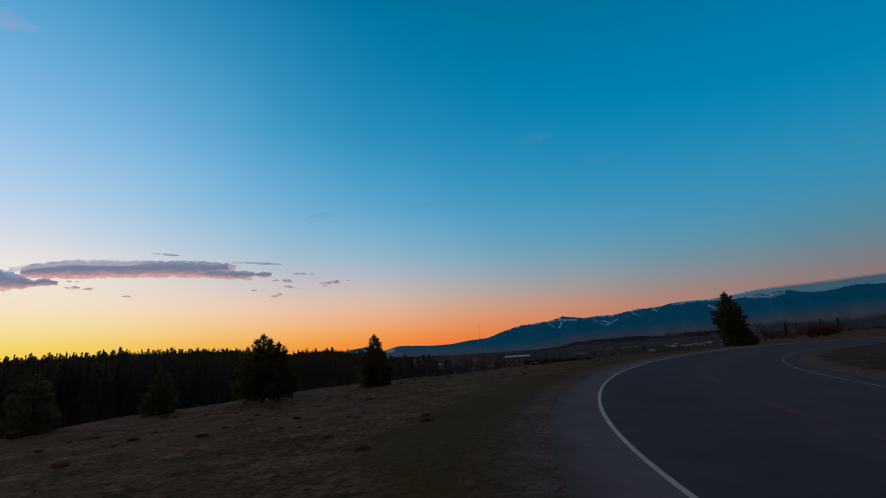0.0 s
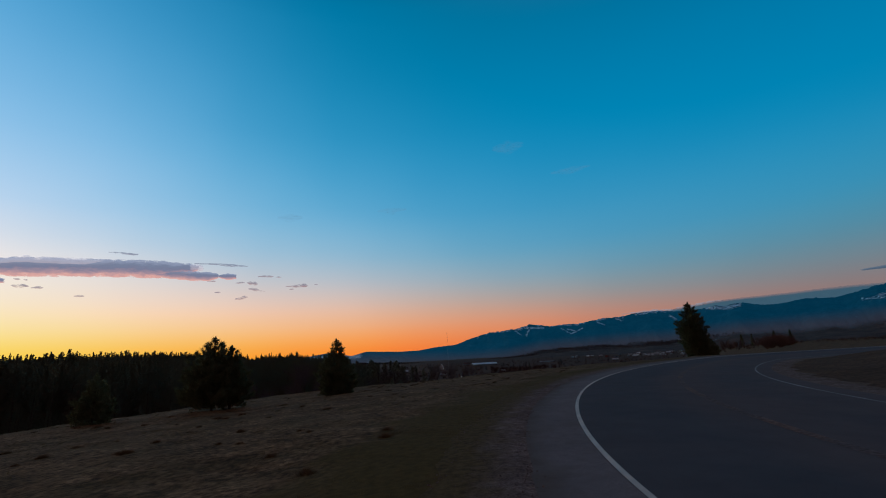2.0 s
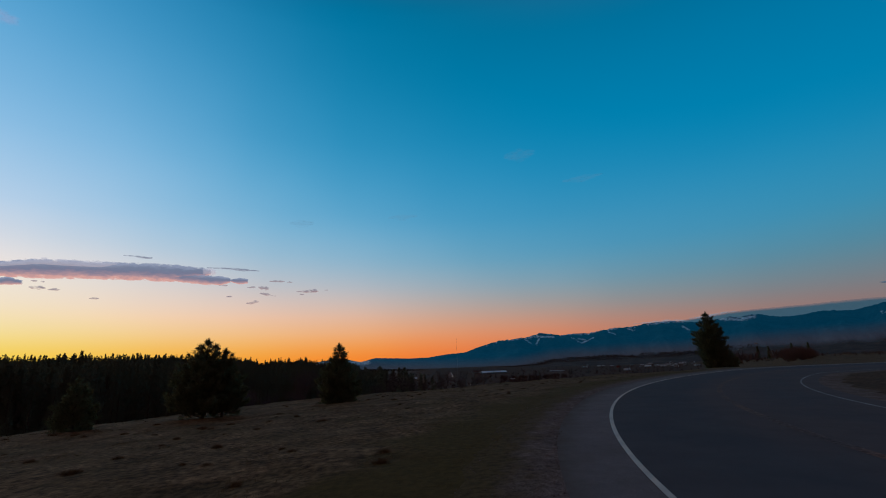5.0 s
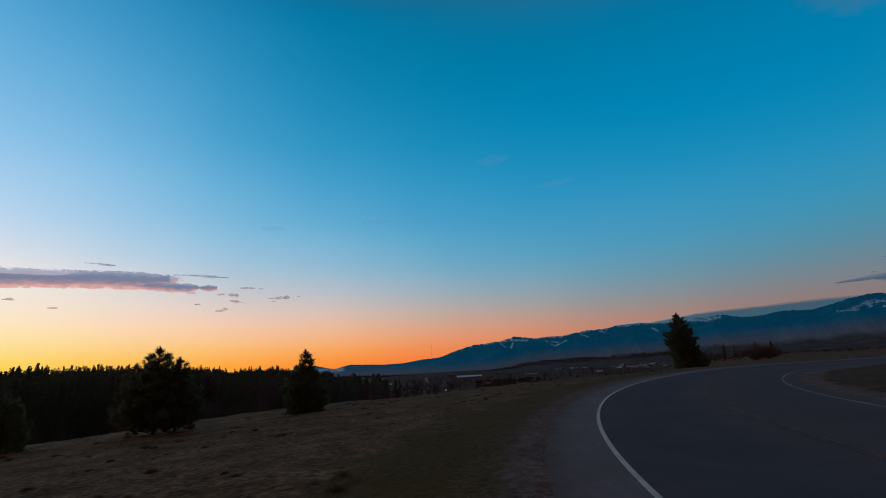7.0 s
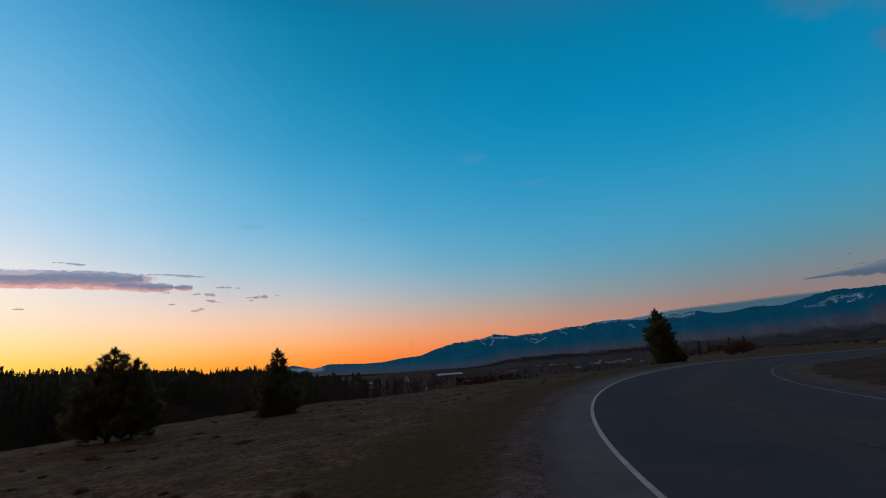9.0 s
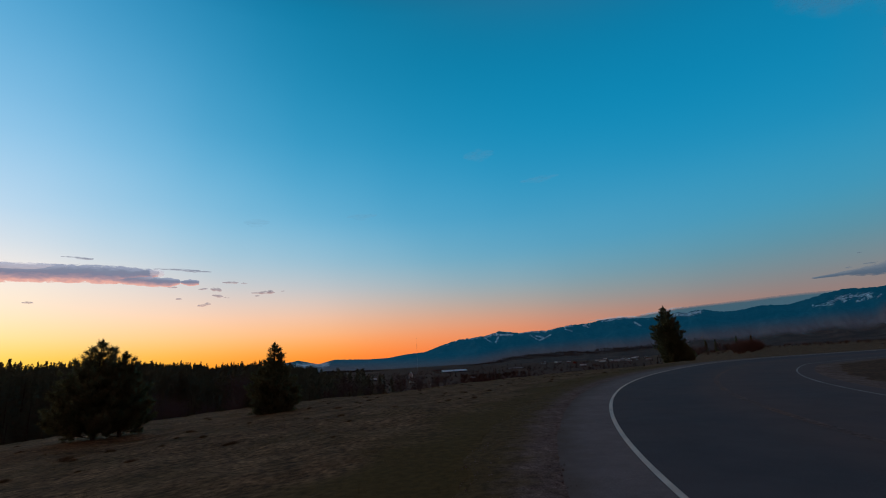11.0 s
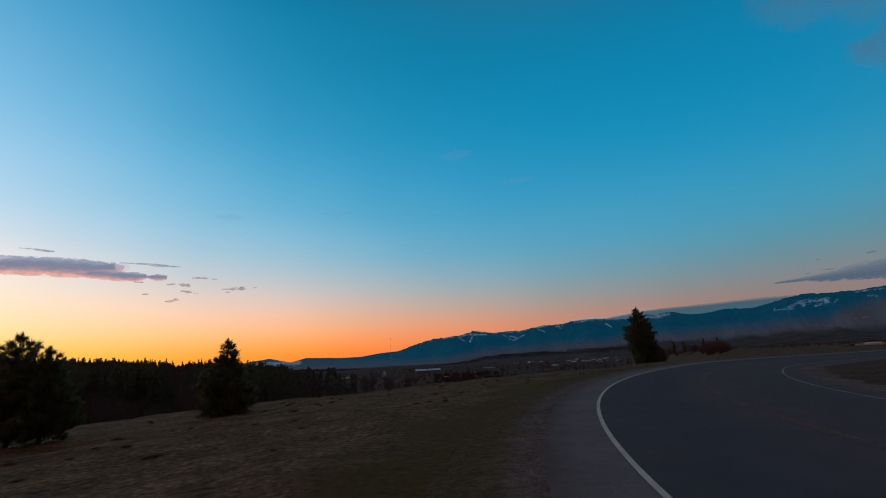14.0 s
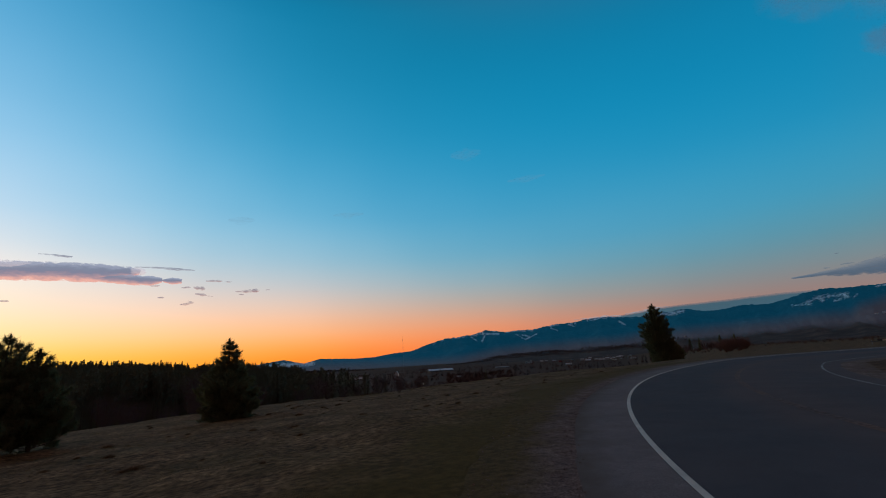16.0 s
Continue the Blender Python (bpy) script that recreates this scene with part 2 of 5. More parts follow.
def ground_mix(factor, below, colour):
    m = gnt.nodes.new("ShaderNodeMix")
    m.data_type = "RGBA"
    gnt.links.new(factor, m.inputs[0])
    gnt.links.new(below, m.inputs[6])
    m.inputs[7].default_value = (*colour, 1)
    return m.outputs[2]


def ground_fac(name):
    a = gnt.nodes.new("ShaderNodeAttribute")
    a.attribute_name = name
    return a.outputs["Fac"]


turf = ground_mix(ground_noise(0.33, 3, 0.48, 0.64, 0.0, 0.5), dry, (0.096, 0.072, 0.028))
turf = ground_mix(ground_noise(2.6, 5, 0.52, 0.68, 0.0, 0.55), turf, (0.235, 0.152, 0.078))
turf = ground_mix(ground_noise(1.7, 6, 0.55, 0.66, 0.0, 0.6), turf, (0.06, 0.042, 0.018))
turf = ground_mix(ground_fac("green"), turf, (0.101, 0.07, 0.021))
turf = ground_mix(ground_fac("wild"), turf, (0.08, 0.049, 0.034))
grain = gnt.nodes.new("ShaderNodeMix")
grain.data_type, grain.blend_type = "RGBA", "MULTIPLY"
grain.inputs[0].default_value = 1.0
gnt.links.new(turf, grain.inputs[6])
gnt.links.new(ground_noise(7.0, 5, 0.3, 0.7, 0.72, 1.25), grain.inputs[7])
gnt.links.new(grain.outputs[2], gb.inputs["Base Color"])

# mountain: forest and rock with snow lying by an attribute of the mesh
# the blue of the range is air haze, painted in as emission
MAT_MOUNTAIN = distant("hazy_mountain_forest", [(0.002, 0.012, 0.016), (0.016, 0.042, 0.05)], (0.002, 0.075, 0.17), 0.3, 0.004, bump=0.6, vary=0.3)
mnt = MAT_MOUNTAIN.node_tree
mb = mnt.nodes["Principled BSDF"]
# bare brown slopes in the east; low down, brown haze painted in likewise
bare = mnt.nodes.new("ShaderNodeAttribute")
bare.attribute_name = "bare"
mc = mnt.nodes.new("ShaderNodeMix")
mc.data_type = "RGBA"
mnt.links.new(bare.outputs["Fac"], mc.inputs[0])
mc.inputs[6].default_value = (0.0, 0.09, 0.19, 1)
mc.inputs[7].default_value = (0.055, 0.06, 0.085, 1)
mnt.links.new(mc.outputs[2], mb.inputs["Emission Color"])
woods = mb.inputs["Base Color"].links[0].from_socket
mw = mnt.nodes.new("ShaderNodeMix")
mw.data_type = "RGBA"
mnt.links.new(bare.outputs["Fac"], mw.inputs[0])
mnt.links.new(woods, mw.inputs[6])
mw.inputs[7].default_value = (0.12, 0.085, 0.082, 1)
mnt.links.new(mw.outputs[2], mb.inputs["Base Color"])
base_link = mb.inputs["Base Color"].links[0].from_socket
att = mnt.nodes.new("ShaderNodeAttribute")
att.attribute_name = "snow"
sn = mnt.nodes.new("ShaderNodeTexNoise")
sn.inputs["Scale"].default_value, sn.inputs["Detail"].default_value = 0.045, 6
tc = mnt.nodes.new("ShaderNodeTexCoord")
mnt.links.new(tc.outputs["Object"], sn.inputs["Vector"])
add = mnt.nodes.new("ShaderNodeMath")
add.operation = "MULTIPLY_ADD"
mnt.links.new(sn.outputs[0], add.inputs[0])
add.inputs[1].default_value = 2.6
mnt.links.new(att.outputs["Fac"], add.inputs[2])
ran = mnt.nodes.new("ShaderNodeMapRange")
ran.inputs[1].default_value, ran.inputs[2].default_value = 1.9, 2.4
mnt.links.new(add.outputs[0], ran.inputs[0])
mix = mnt.nodes.new("ShaderNodeMix")
mix.data_type = "RGBA"
mnt.links.new(ran.outputs[0], mix.inputs[0])
mnt.links.new(base_link, mix.inputs[6])
mix.inputs[7].default_value = (0.68, 0.81, 0.85, 1)
mnt.links.new(mix.outputs[2], mb.inputs["Base Color"])




def worn_edge(material, other, scale, uneven=0.08):
    """Towards the rim (attribute fade) the other colour breaks through in patches."""
    nt = material.node_tree
    b = nt.nodes["Principled BSDF"]
    own = b.inputs["Base Color"].links[0].from_socket
    a = nt.nodes.new("ShaderNodeAttribute")
    a.attribute_name = "fade"
    n = nt.nodes.new("ShaderNodeTexNoise")
    n.inputs["Scale"].default_value, n.inputs["Detail"].default_value = scale, 6
    t = nt.nodes.new("ShaderNodeTexCoord")
    nt.links.new(t.outputs["Object"], n.inputs["Vector"])
    m = nt.nodes.new("ShaderNodeMath")
    m.operation = "MULTIPLY_ADD"
    nt.links.new(n.outputs[0], m.inputs[0])
    m.inputs[1].default_value = 1.4
    nt.links.new(a.outputs["Fac"], m.inputs[2])
    r = nt.nodes.new("ShaderNodeMapRange")
    r.inputs[1].default_value, r.inputs[2].default_value = 0.75, 1.55
    nt.links.new(m.outputs[0], r.inputs[0])
    x = nt.nodes.new("ShaderNodeMix")
    x.data_type = "RGBA"
    nt.links.new(r.outputs[0], x.inputs[0])
    nt.links.new(own, x.inputs[6])
    x.inputs[7].default_value = (*other, 1)
    # clods and dust in the other layer
    n2 = nt.nodes.new("ShaderNodeTexNoise")
    n2.inputs["Scale"].default_value, n2.inputs["Detail"].default_value, n2.inputs["Roughness"].default_value = 3.4 * scale, 6, 0.65
    nt.links.new(t.outputs["Object"], n2.inputs["Vector"])
    r2 = nt.nodes.new("ShaderNodeMapRange")
    r2.inputs[1].default_value, r2.inputs[2].default_value, r2.inputs[3].default_value, r2.inputs[4].default_value = 0.32, 0.68, 1 - uneven, 1 + uneven
    nt.links.new(n2.outputs[0], r2.inputs[0])
    y = nt.nodes.new("ShaderNodeMix")
    y.data_type, y.blend_type = "RGBA", "MULTIPLY"
    y.inputs[0].default_value = 1.0
    nt.links.new(x.outputs[2], y.inputs[6])
    nt.links.new(r2.outputs[0], y.inputs[7])
    nt.links.new(y.outputs[2], b.inputs["Base Color"])


worn_edge(MAT_ASPHALT, (0.136, 0.121, 0.12), 0.35)
worn_edge(MAT_SHOULDER, (0.155, 0.135, 0.118), 1.6)
worn_edge(MAT_GRAVEL, (0.112, 0.079, 0.034), 2.2, 0.4)


# ---- building helpers ----
def from_arrays(name, verts, faces, material, smooth=False):
    me = bpy.data.meshes.new(name)
    me.from_pydata([tuple(map(float, v)) for v in verts], [], [tuple(map(int, f)) for f in faces])
    me.materials.append(material)
    if smooth:
        me.polygons.foreach_set("use_smooth", [True] * len(me.polygons))
    return me


def part(name, mesh, parent, label=""):
    ob = new(name, mesh)
    ob.parent = parent
    return tagged(ob, label)


def bm_mesh(name, bm, material, smooth=False):
    me = bpy.data.meshes.new(name)
    bm.to_mesh(me)
    bm.free()
    me.materials.append(material)
    if smooth:
        me.polygons.foreach_set("use_smooth", [True] * len(me.polygons))
    return me


def smoothstep(x, a, b):
    t = np.clip((x - a) / (b - a), 0, 1)
    return t * t * (3 - 2 * t)


def fbm(x, y, scale, seed=0.0, octaves=4):
    return np.array([noise.fractal(Vector((px / scale + seed, py / scale - seed, seed * 0.37)), 1.0, 2.0, octaves) for px, py in zip(np.ravel(x), np.ravel(y))]).reshape(np.shape(x))


def tube(verts, faces, a, b, ra, rb, sides=5):
    a, b = Vector(a), Vector(b)
    q = (b - a).to_track_quat("Z", "Y")
    n = len(verts)
    for base, r in ((a, ra), (b, rb)):
        for i in range(sides):
            w = 2 * math.pi * i / sides
            verts.append(base + q @ Vector((r * math.cos(w), r * math.sin(w), 0)))
    for i in range(sides):
        j = (i + 1) % sides
        faces.append((n + i, n + j, n + sides + j, n + sides + i))


# ---- the bend: stations along the outer edge line ----
CX, CY, R0 = 21.0, 3.33, 18.56
LANES = 7.34
BANK = 0.0159
stations = []  # x, y, inward x, inward y, height
for y in np.arange(-70, CY, 0.5):
    stations.append((CX - R0, y, 1.0, 0.0, 0.0))
for a in np.arange(0, 1.651, 0.01):
    r = R0 + 2.568 * a ** 2 + 1.931 * a ** 3
    stations.append((CX - r * math.cos(a), CY + r * math.sin(a), math.cos(a), -math.sin(a), 0.0175 * R0 * a))
x, y, _, _, z = stations[-1]
head = math.atan2(y - stations[-2][1], x - stations[-2][0])
inward = math.atan2(stations[-1][3], stations[-1][2])
for i in range(640):
    k = min(1.0, i / 40)
    h = head + (radians(9) - head) * k
    x, y, z = x + 0.25 * math.cos(h), y + 0.25 * math.sin(h), z - 0.0008
    w = inward + (radians(9 - 90) - inward) * k
    stations.append((x, y, math.cos(w), math.sin(w), z))
ST = np.array(stations)


def strip(name, off0, off1, material, lift, step=1, across=1, wobble0=0.0, wobble1=0.0):
    """A band along the bend between two offsets inward from the outer line."""
    s = ST[::step]
    offs = np.linspace(off0, off1, across + 1)
    verts, faces = [], []
    for i, (px, py, ix, iy, pz) in enumerate(s):
        for j, o in enumerate(offs):
            if wobble0 and j == 0:
                o = o + wobble0 * noise.fractal(Vector((px * 0.5, py * 0.5, 3.1)), 1.0, 2.0, 4)
            if wobble1 and j == across:
                o = o + wobble1 * noise.fractal(Vector((px * 0.5, py * 0.5, 8.4)), 1.0, 2.0, 4)
            verts.append((px + ix * o, py + iy * o, pz - BANK * o + lift))
    n = across + 1
    for i in range(len(s) - 1):
        for j in range(across):
            faces.append((i * n + j, i * n + j + 1, (i + 1) * n + j + 1, (i + 1) * n + j))
    return from_arrays(name, verts, faces, material)


def fade_out(mesh, values):
    """Attribute fade, one value for each line of vertices along a strip."""
    n = len(mesh.vertices) // len(values)
    mesh.attributes.new("fade", "FLOAT", "POINT").data.foreach_set("value", list(values) * n)


def nearest(px, py, pts):
    """Index of and distance to the nearest of pts."""
    idx = np.empty(len(px), int)
    dist = np.empty(len(px))
    for i in range(0, len(px), 4000):
        d = (px[i:i + 4000, None] - pts[None, :, 0]) ** 2 + (py[i:i + 4000, None] - pts[None, :, 1]) ** 2
        k = d.argmin(1)
        idx[i:i + 4000], dist[i:i + 4000] = k, np.sqrt(d[np.arange(len(k)), k])
    return idx, dist


INNER_EDGE = ST[:, :2] + ST[:, 2:4] * (LANES + 0.9)
VALLEY = -22.0


def ground_height(px, py, detail=True):
    px, py = np.asarray(px, float).ravel(), np.asarray(py, float).ravel()
    k, d = nearest(px, py, ST[:, :2])
    side = (px - ST[k, 0]) * ST[k, 2] + (py - ST[k, 1]) * ST[k, 3]
    u = np.where(side < 0, d, -d)  # outward from the outer line
    ki, di = nearest(px, py, INNER_EDGE)
    iside = (px - INNER_EDGE[ki, 0]) * ST[ki, 2] + (py - INNER_EDGE[ki, 1]) * ST[ki, 3]
    v = np.where(iside > 0, di, -di)  # past the inner edge
    az = np.degrees(np.arctan2(px, py - 5))
    dist = np.hypot(px, py - 5)
    zs = ST[k, 4]
    # outside of the bend
    level = zs + 0.02 - 0.045 * np.clip(u - 2.0, 0, None)
    crest = 23 - 8 * smoothstep(az, -12, 8)
    over = np.clip(u - crest, 0, None)
    wood = 1 - smoothstep(az, -14, 2)
    fall = wood * (0.075 * over) + (1 - wood) * (0.13 * over ** 1.04)
    rise = (1 - smoothstep(az, -15, -6)) * (1 - smoothstep(az, 60, 90)) * 27 * smoothstep(dist, 260, 640) * (1 - smoothstep(dist, 760, 1500))  # wooded rise
    left = np.maximum(level - fall * smoothstep(over, -1, 14), VALLEY * (1 - wood) + wood * (-9 - 13 * smoothstep(dist, 250, 700)) + rise)
    right = np.maximum(zs + 0.02 - 0.03 * np.clip(u - 1.5, 0, None), -0.25 - 2.0 * (1 - smoothstep(az, 33, 42))) + (VALLEY + 8) * smoothstep(dist, 260, 900)
    fr = smoothstep(az, 28.5, 34)
    out = left * (1 - fr) + right * fr
    road = zs + BANK * u - 0.07
    inn = ST[ki, 4] - BANK * (LANES + 0.9) - 0.01 + 1.0 * smoothstep(v, 0.6, 10)
    zz = np.where(u > 1.2, out, road)
    edge = smoothstep(u, 0.6, 1.2)
    zz = np.where((u > 0.6) & (u <= 1.2), road * (1 - edge) + (zs + 0.014) * edge, zz)
    zz = np.where((v > 0) & (u < 0), inn, zz)
    if detail:
        rough = smoothstep(u, 2.0, 6.0) + smoothstep(v, 0.5, 3) * (u < 0)
        near = 1 - smoothstep(dist, 120, 400)
        zz = zz + rough * near * (0.12 * fbm(px, py, 5.0, 1.7, 3) + 0.026 * fbm(px, py, 0.8, 4.2, 4))
        zz = zz + smoothstep(dist, 300, 900) * 1.2 * fbm(px, py, 180.0, 2.2, 3)
    return zz


# ---- ground, road ----
RINGS, SPOKES = 320, 640
radii = 0.6 * (4900 / 0.6) ** (np.arange(RINGS) / (RINGS - 1))
angles = np.linspace(0, 2 * math.pi, SPOKES, endpoint=False)
rr, aa = np.meshgrid(radii, angles, indexing="ij")
gx, gy = (rr * np.sin(aa)).ravel(), (5 + rr * np.cos(aa)).ravel()
gz = ground_height(gx, gy)
verts = np.c_[gx, gy, gz].tolist() + [(0, 5, float(ground_height([0.0], [5.0])[0]))]
faces = []
for i in range(RINGS - 1):
    for j in range(SPOKES):
        j2 = (j + 1) % SPOKES
        faces.append((i * SPOKES + j, i * SPOKES + j2, (i + 1) * SPOKES + j2, (i + 1) * SPOKES + j))
c = RINGS * SPOKES
for j in range(SPOKES):
    faces.append((c, (j + 1) % SPOKES, j))
for i in range(len(faces)):
    faces[i] = faces[i][::-1]
ground_mesh = from_arrays("ground", verts, faces, MAT_GROUND, True)
kk, dd = nearest(gx, gy, ST[:, :2])
band = smoothstep(dd + 0.4 * fbm(gx, gy, 2.5, 6.1, 3), 1.6, 2.6) * (1 - smoothstep(dd + 1.8 * fbm(gx, gy, 2.2, 9.1, 4), 3.2, 5.4))
ki, di = nearest(gx, gy, INNER_EDGE)
past = di * (((gx - INNER_EDGE[ki, 0]) * ST[ki, 2] + (gy - INNER_EDGE[ki, 1]) * ST[ki, 3]) > 0)  # inside the bend
wild = ground_mesh.attributes.new("wild", "FLOAT", "POINT")
wild.data.foreach_set("value", np.append(np.maximum(0.7 * smoothstep(past, 0.1, 1.3), smoothstep(dd, 24, 60) * (1 - 0.95 * smoothstep(np.degrees(np.arctan2(gx, gy - 5)), 29, 35))), 0.0))
green = ground_mesh.attributes.new("green", "FLOAT", "POINT")
green.data.foreach_set("value", np.append(band, 0.0))
ground = new("ground", ground_mesh)
tagged(ground, "dry brown winter grassland falling to a dark valley floor", "ground", kind="structure")

road_mesh = strip("road", -0.35, LANES + 0.9, MAT_ASPHALT, 0.0, across=10)
fade_out(road_mesh, (0.4, 0.1, 0, 0.1, 0.7, 1.0, 0.7, 0.45, 0.5, 0.8, 1.0))
road = tagged(new("road", road_mesh), "dark two-lane asphalt road bending to the right", "road", kind="structure")
shoulder_mesh = strip("pavement", -1.3, -0.05, MAT_SHOULDER, 0.004, across=5, wobble0=0.12)
fade_out(shoulder_mesh, (1.0, 0.7, 0.3, 0, 0, 0))
shoulder = tagged(new("pavement", shoulder_mesh), "worn grey asphalt shoulder beside the edge line", "road shoulder", kind="structure")
verge_mesh = strip("gravel_verge", -2.5, -1.15, MAT_GRAVEL, 0, across=5, wobble0=0.35)
fade_out(verge_mesh, (1.6, 1.1, 0.75, 0.4, 0.1, 0))
vx = np.array([v.co[:] for v in verge_mesh.vertices])
vz = ground_height(vx[:, 0], vx[:, 1]) + 0.004 + 0.012 * np.tile([0, 1, 1, 1, 1, 0.2], len(vx) // 6)
for v, h in zip(verge_mesh.vertices, vz):
    v.co.z = h
verge = tagged(new("gravel_verge", verge_mesh), "brown gravel verge between shoulder and grass", "verge", kind="structure")
line = tagged(new("outer_edge_line", strip("outer_edge_line", -0.045, 0.045, MAT_WHITE, 0.008)), "worn white painted edge line on asphalt", "road marking", kind="structure")
tagged(new("inner_edge_line", strip("inner_edge_line", LANES - 0.045, LANES + 0.045, MAT_WORN, 0.006)), "worn white painted edge line on asphalt", "road marking", kind="structure")
for o in (-0.056, 0.056):
    tagged(new("centre_line", strip("centre_line", LANES / 2 + o - 0.05, LANES / 2 + o + 0.05, MAT_YELLOW, 0.005)), "worn orange-yellow centre line on asphalt", "road marking", kind="structure")
inner_mesh = strip("inner_verge", LANES + 0.85, LANES + 2.1, MAT_GRAVEL, 0, across=4, wobble1=0.4)
fade_out(inner_mesh, (0, 0, 0.1, 0.25, 0.4))
vx = np.array([v.co[:] for v in inner_mesh.vertices])
vz = ground_height(vx[:, 0], vx[:, 1]) + 0.014
for i, (v, h) in enumerate(zip(inner_mesh.vertices, vz)):
    if i % 5:
        v.co.z = max(h, v.co.z - 0.02)
tagged(new("inner_verge", inner_mesh), "brown gravel verge on the inside of the bend", "verge", kind="structure")


# ---- far backdrop: mountains, foothills, cloud bank ----
def at(az, el, r):
    a, e = radians(az), radians(el + 0.16)
    return Vector((r * math.sin(a), r * math.cos(a), 1.7 + r * math.tan(e)))


RIDGE = [(-70, 0.5), (-30, 0.5), (-12.1, 0.52), (-9.1, 0.92), (-6.9, 0.4), (-5.1, 0.82), (-1, 0.62), (1.1, 0.66), (3.3, 0.97), (5.3, 1.07), (6.4, 1.46), (7.8, 1.9), (9.2, 2.2), (11, 2.38), (12.8, 2.62), (14.2, 2.95), (15.5, 2.8), (16.8, 2.6), (18.2, 2.74), (20, 2.72), (21.3, 2.9), (22.6, 3.14), (25.2, 3.3), (27.6, 3.58), (29.8, 3.34), (31.9, 3.2), (33.3, 3.44), (34.2, 3.55), (34.9, 3.42), (35.7, 3.6), (36.7, 3.55), (37.6, 3.34), (39, 3.16), (40.1, 3.27), (41.5, 3.48), (43.5, 3.32), (45.2, 3.52), (46.8, 3.96), (48.2, 4.2), (50, 4.08), (52.1, 4.13), (54, 4.18), (62, 4.0), (80, 3.5)]
FOOT = [(-30, -0.4), (-4.4, -0.5), (1.4, -0.8), (6.1, -0.92), (11.2, -0.76), (13, -0.46), (15.7, -0.08), (17.9, 0.05), (21, 0.1), (25.3, 0.22), (29.3, 0.22), (31.4, 0.45), (36, 0.7), (41, 0.82), (44.3, 0.86), (46.4, 1.06), (50, 1.1), (60, 1.2), (80, 1.0)]
BARE_LINE = [(44, 0.6), (47.7, 1.2), (48.8, 1.5), (50.7, 2.65), (53.3, 3.35), (60, 3.6), (80, 3.2)]  # brown bare slope below it
# gullies and caps that hold snow: from bearing, elevation to bearing, elevation, width
SNOWS = [(12.5, 2.35, 13.3, 1.8, 0.1), (13.85, 1.75, 14.2, 2.3, 0.15), (14.0, 2.6, 15.9, 2.46, 0.16), (17.9, 2.3, 18.9, 1.62, 0.1), (18.95, 1.6, 20.3, 2.15, 0.11), (18.6, 2.15, 19.6, 1.88, 0.12), (22, 2.7, 22.75, 2.4, 0.09), (24.0, 3.0, 24.5, 2.75, 0.12), (29.6, 2.85, 30.15, 2.45, 0.14), (33.2, 3.36, 34.8, 3.22, 0.26), (34.9, 3.2, 36.2, 3.42, 0.27), (45.7, 2.93, 47.2, 2.92, 0.16), (46.8, 3.05, 47.6, 3.4, 0.22), (47.6, 3.4, 50, 3.5, 0.26), (48, 3.1, 48.6, 3.6, 0.2), (49.0, 3.0, 50.1, 3.3, 0.22), (50.3, 3.1, 50.75, 3.42, 0.1), (52.0, 3.94, 55, 4.0, 0.14), (52.4, 3.55, 53.4, 3.4, 0.11), (-12, 0.3, -6, 0.35, 0.4)]


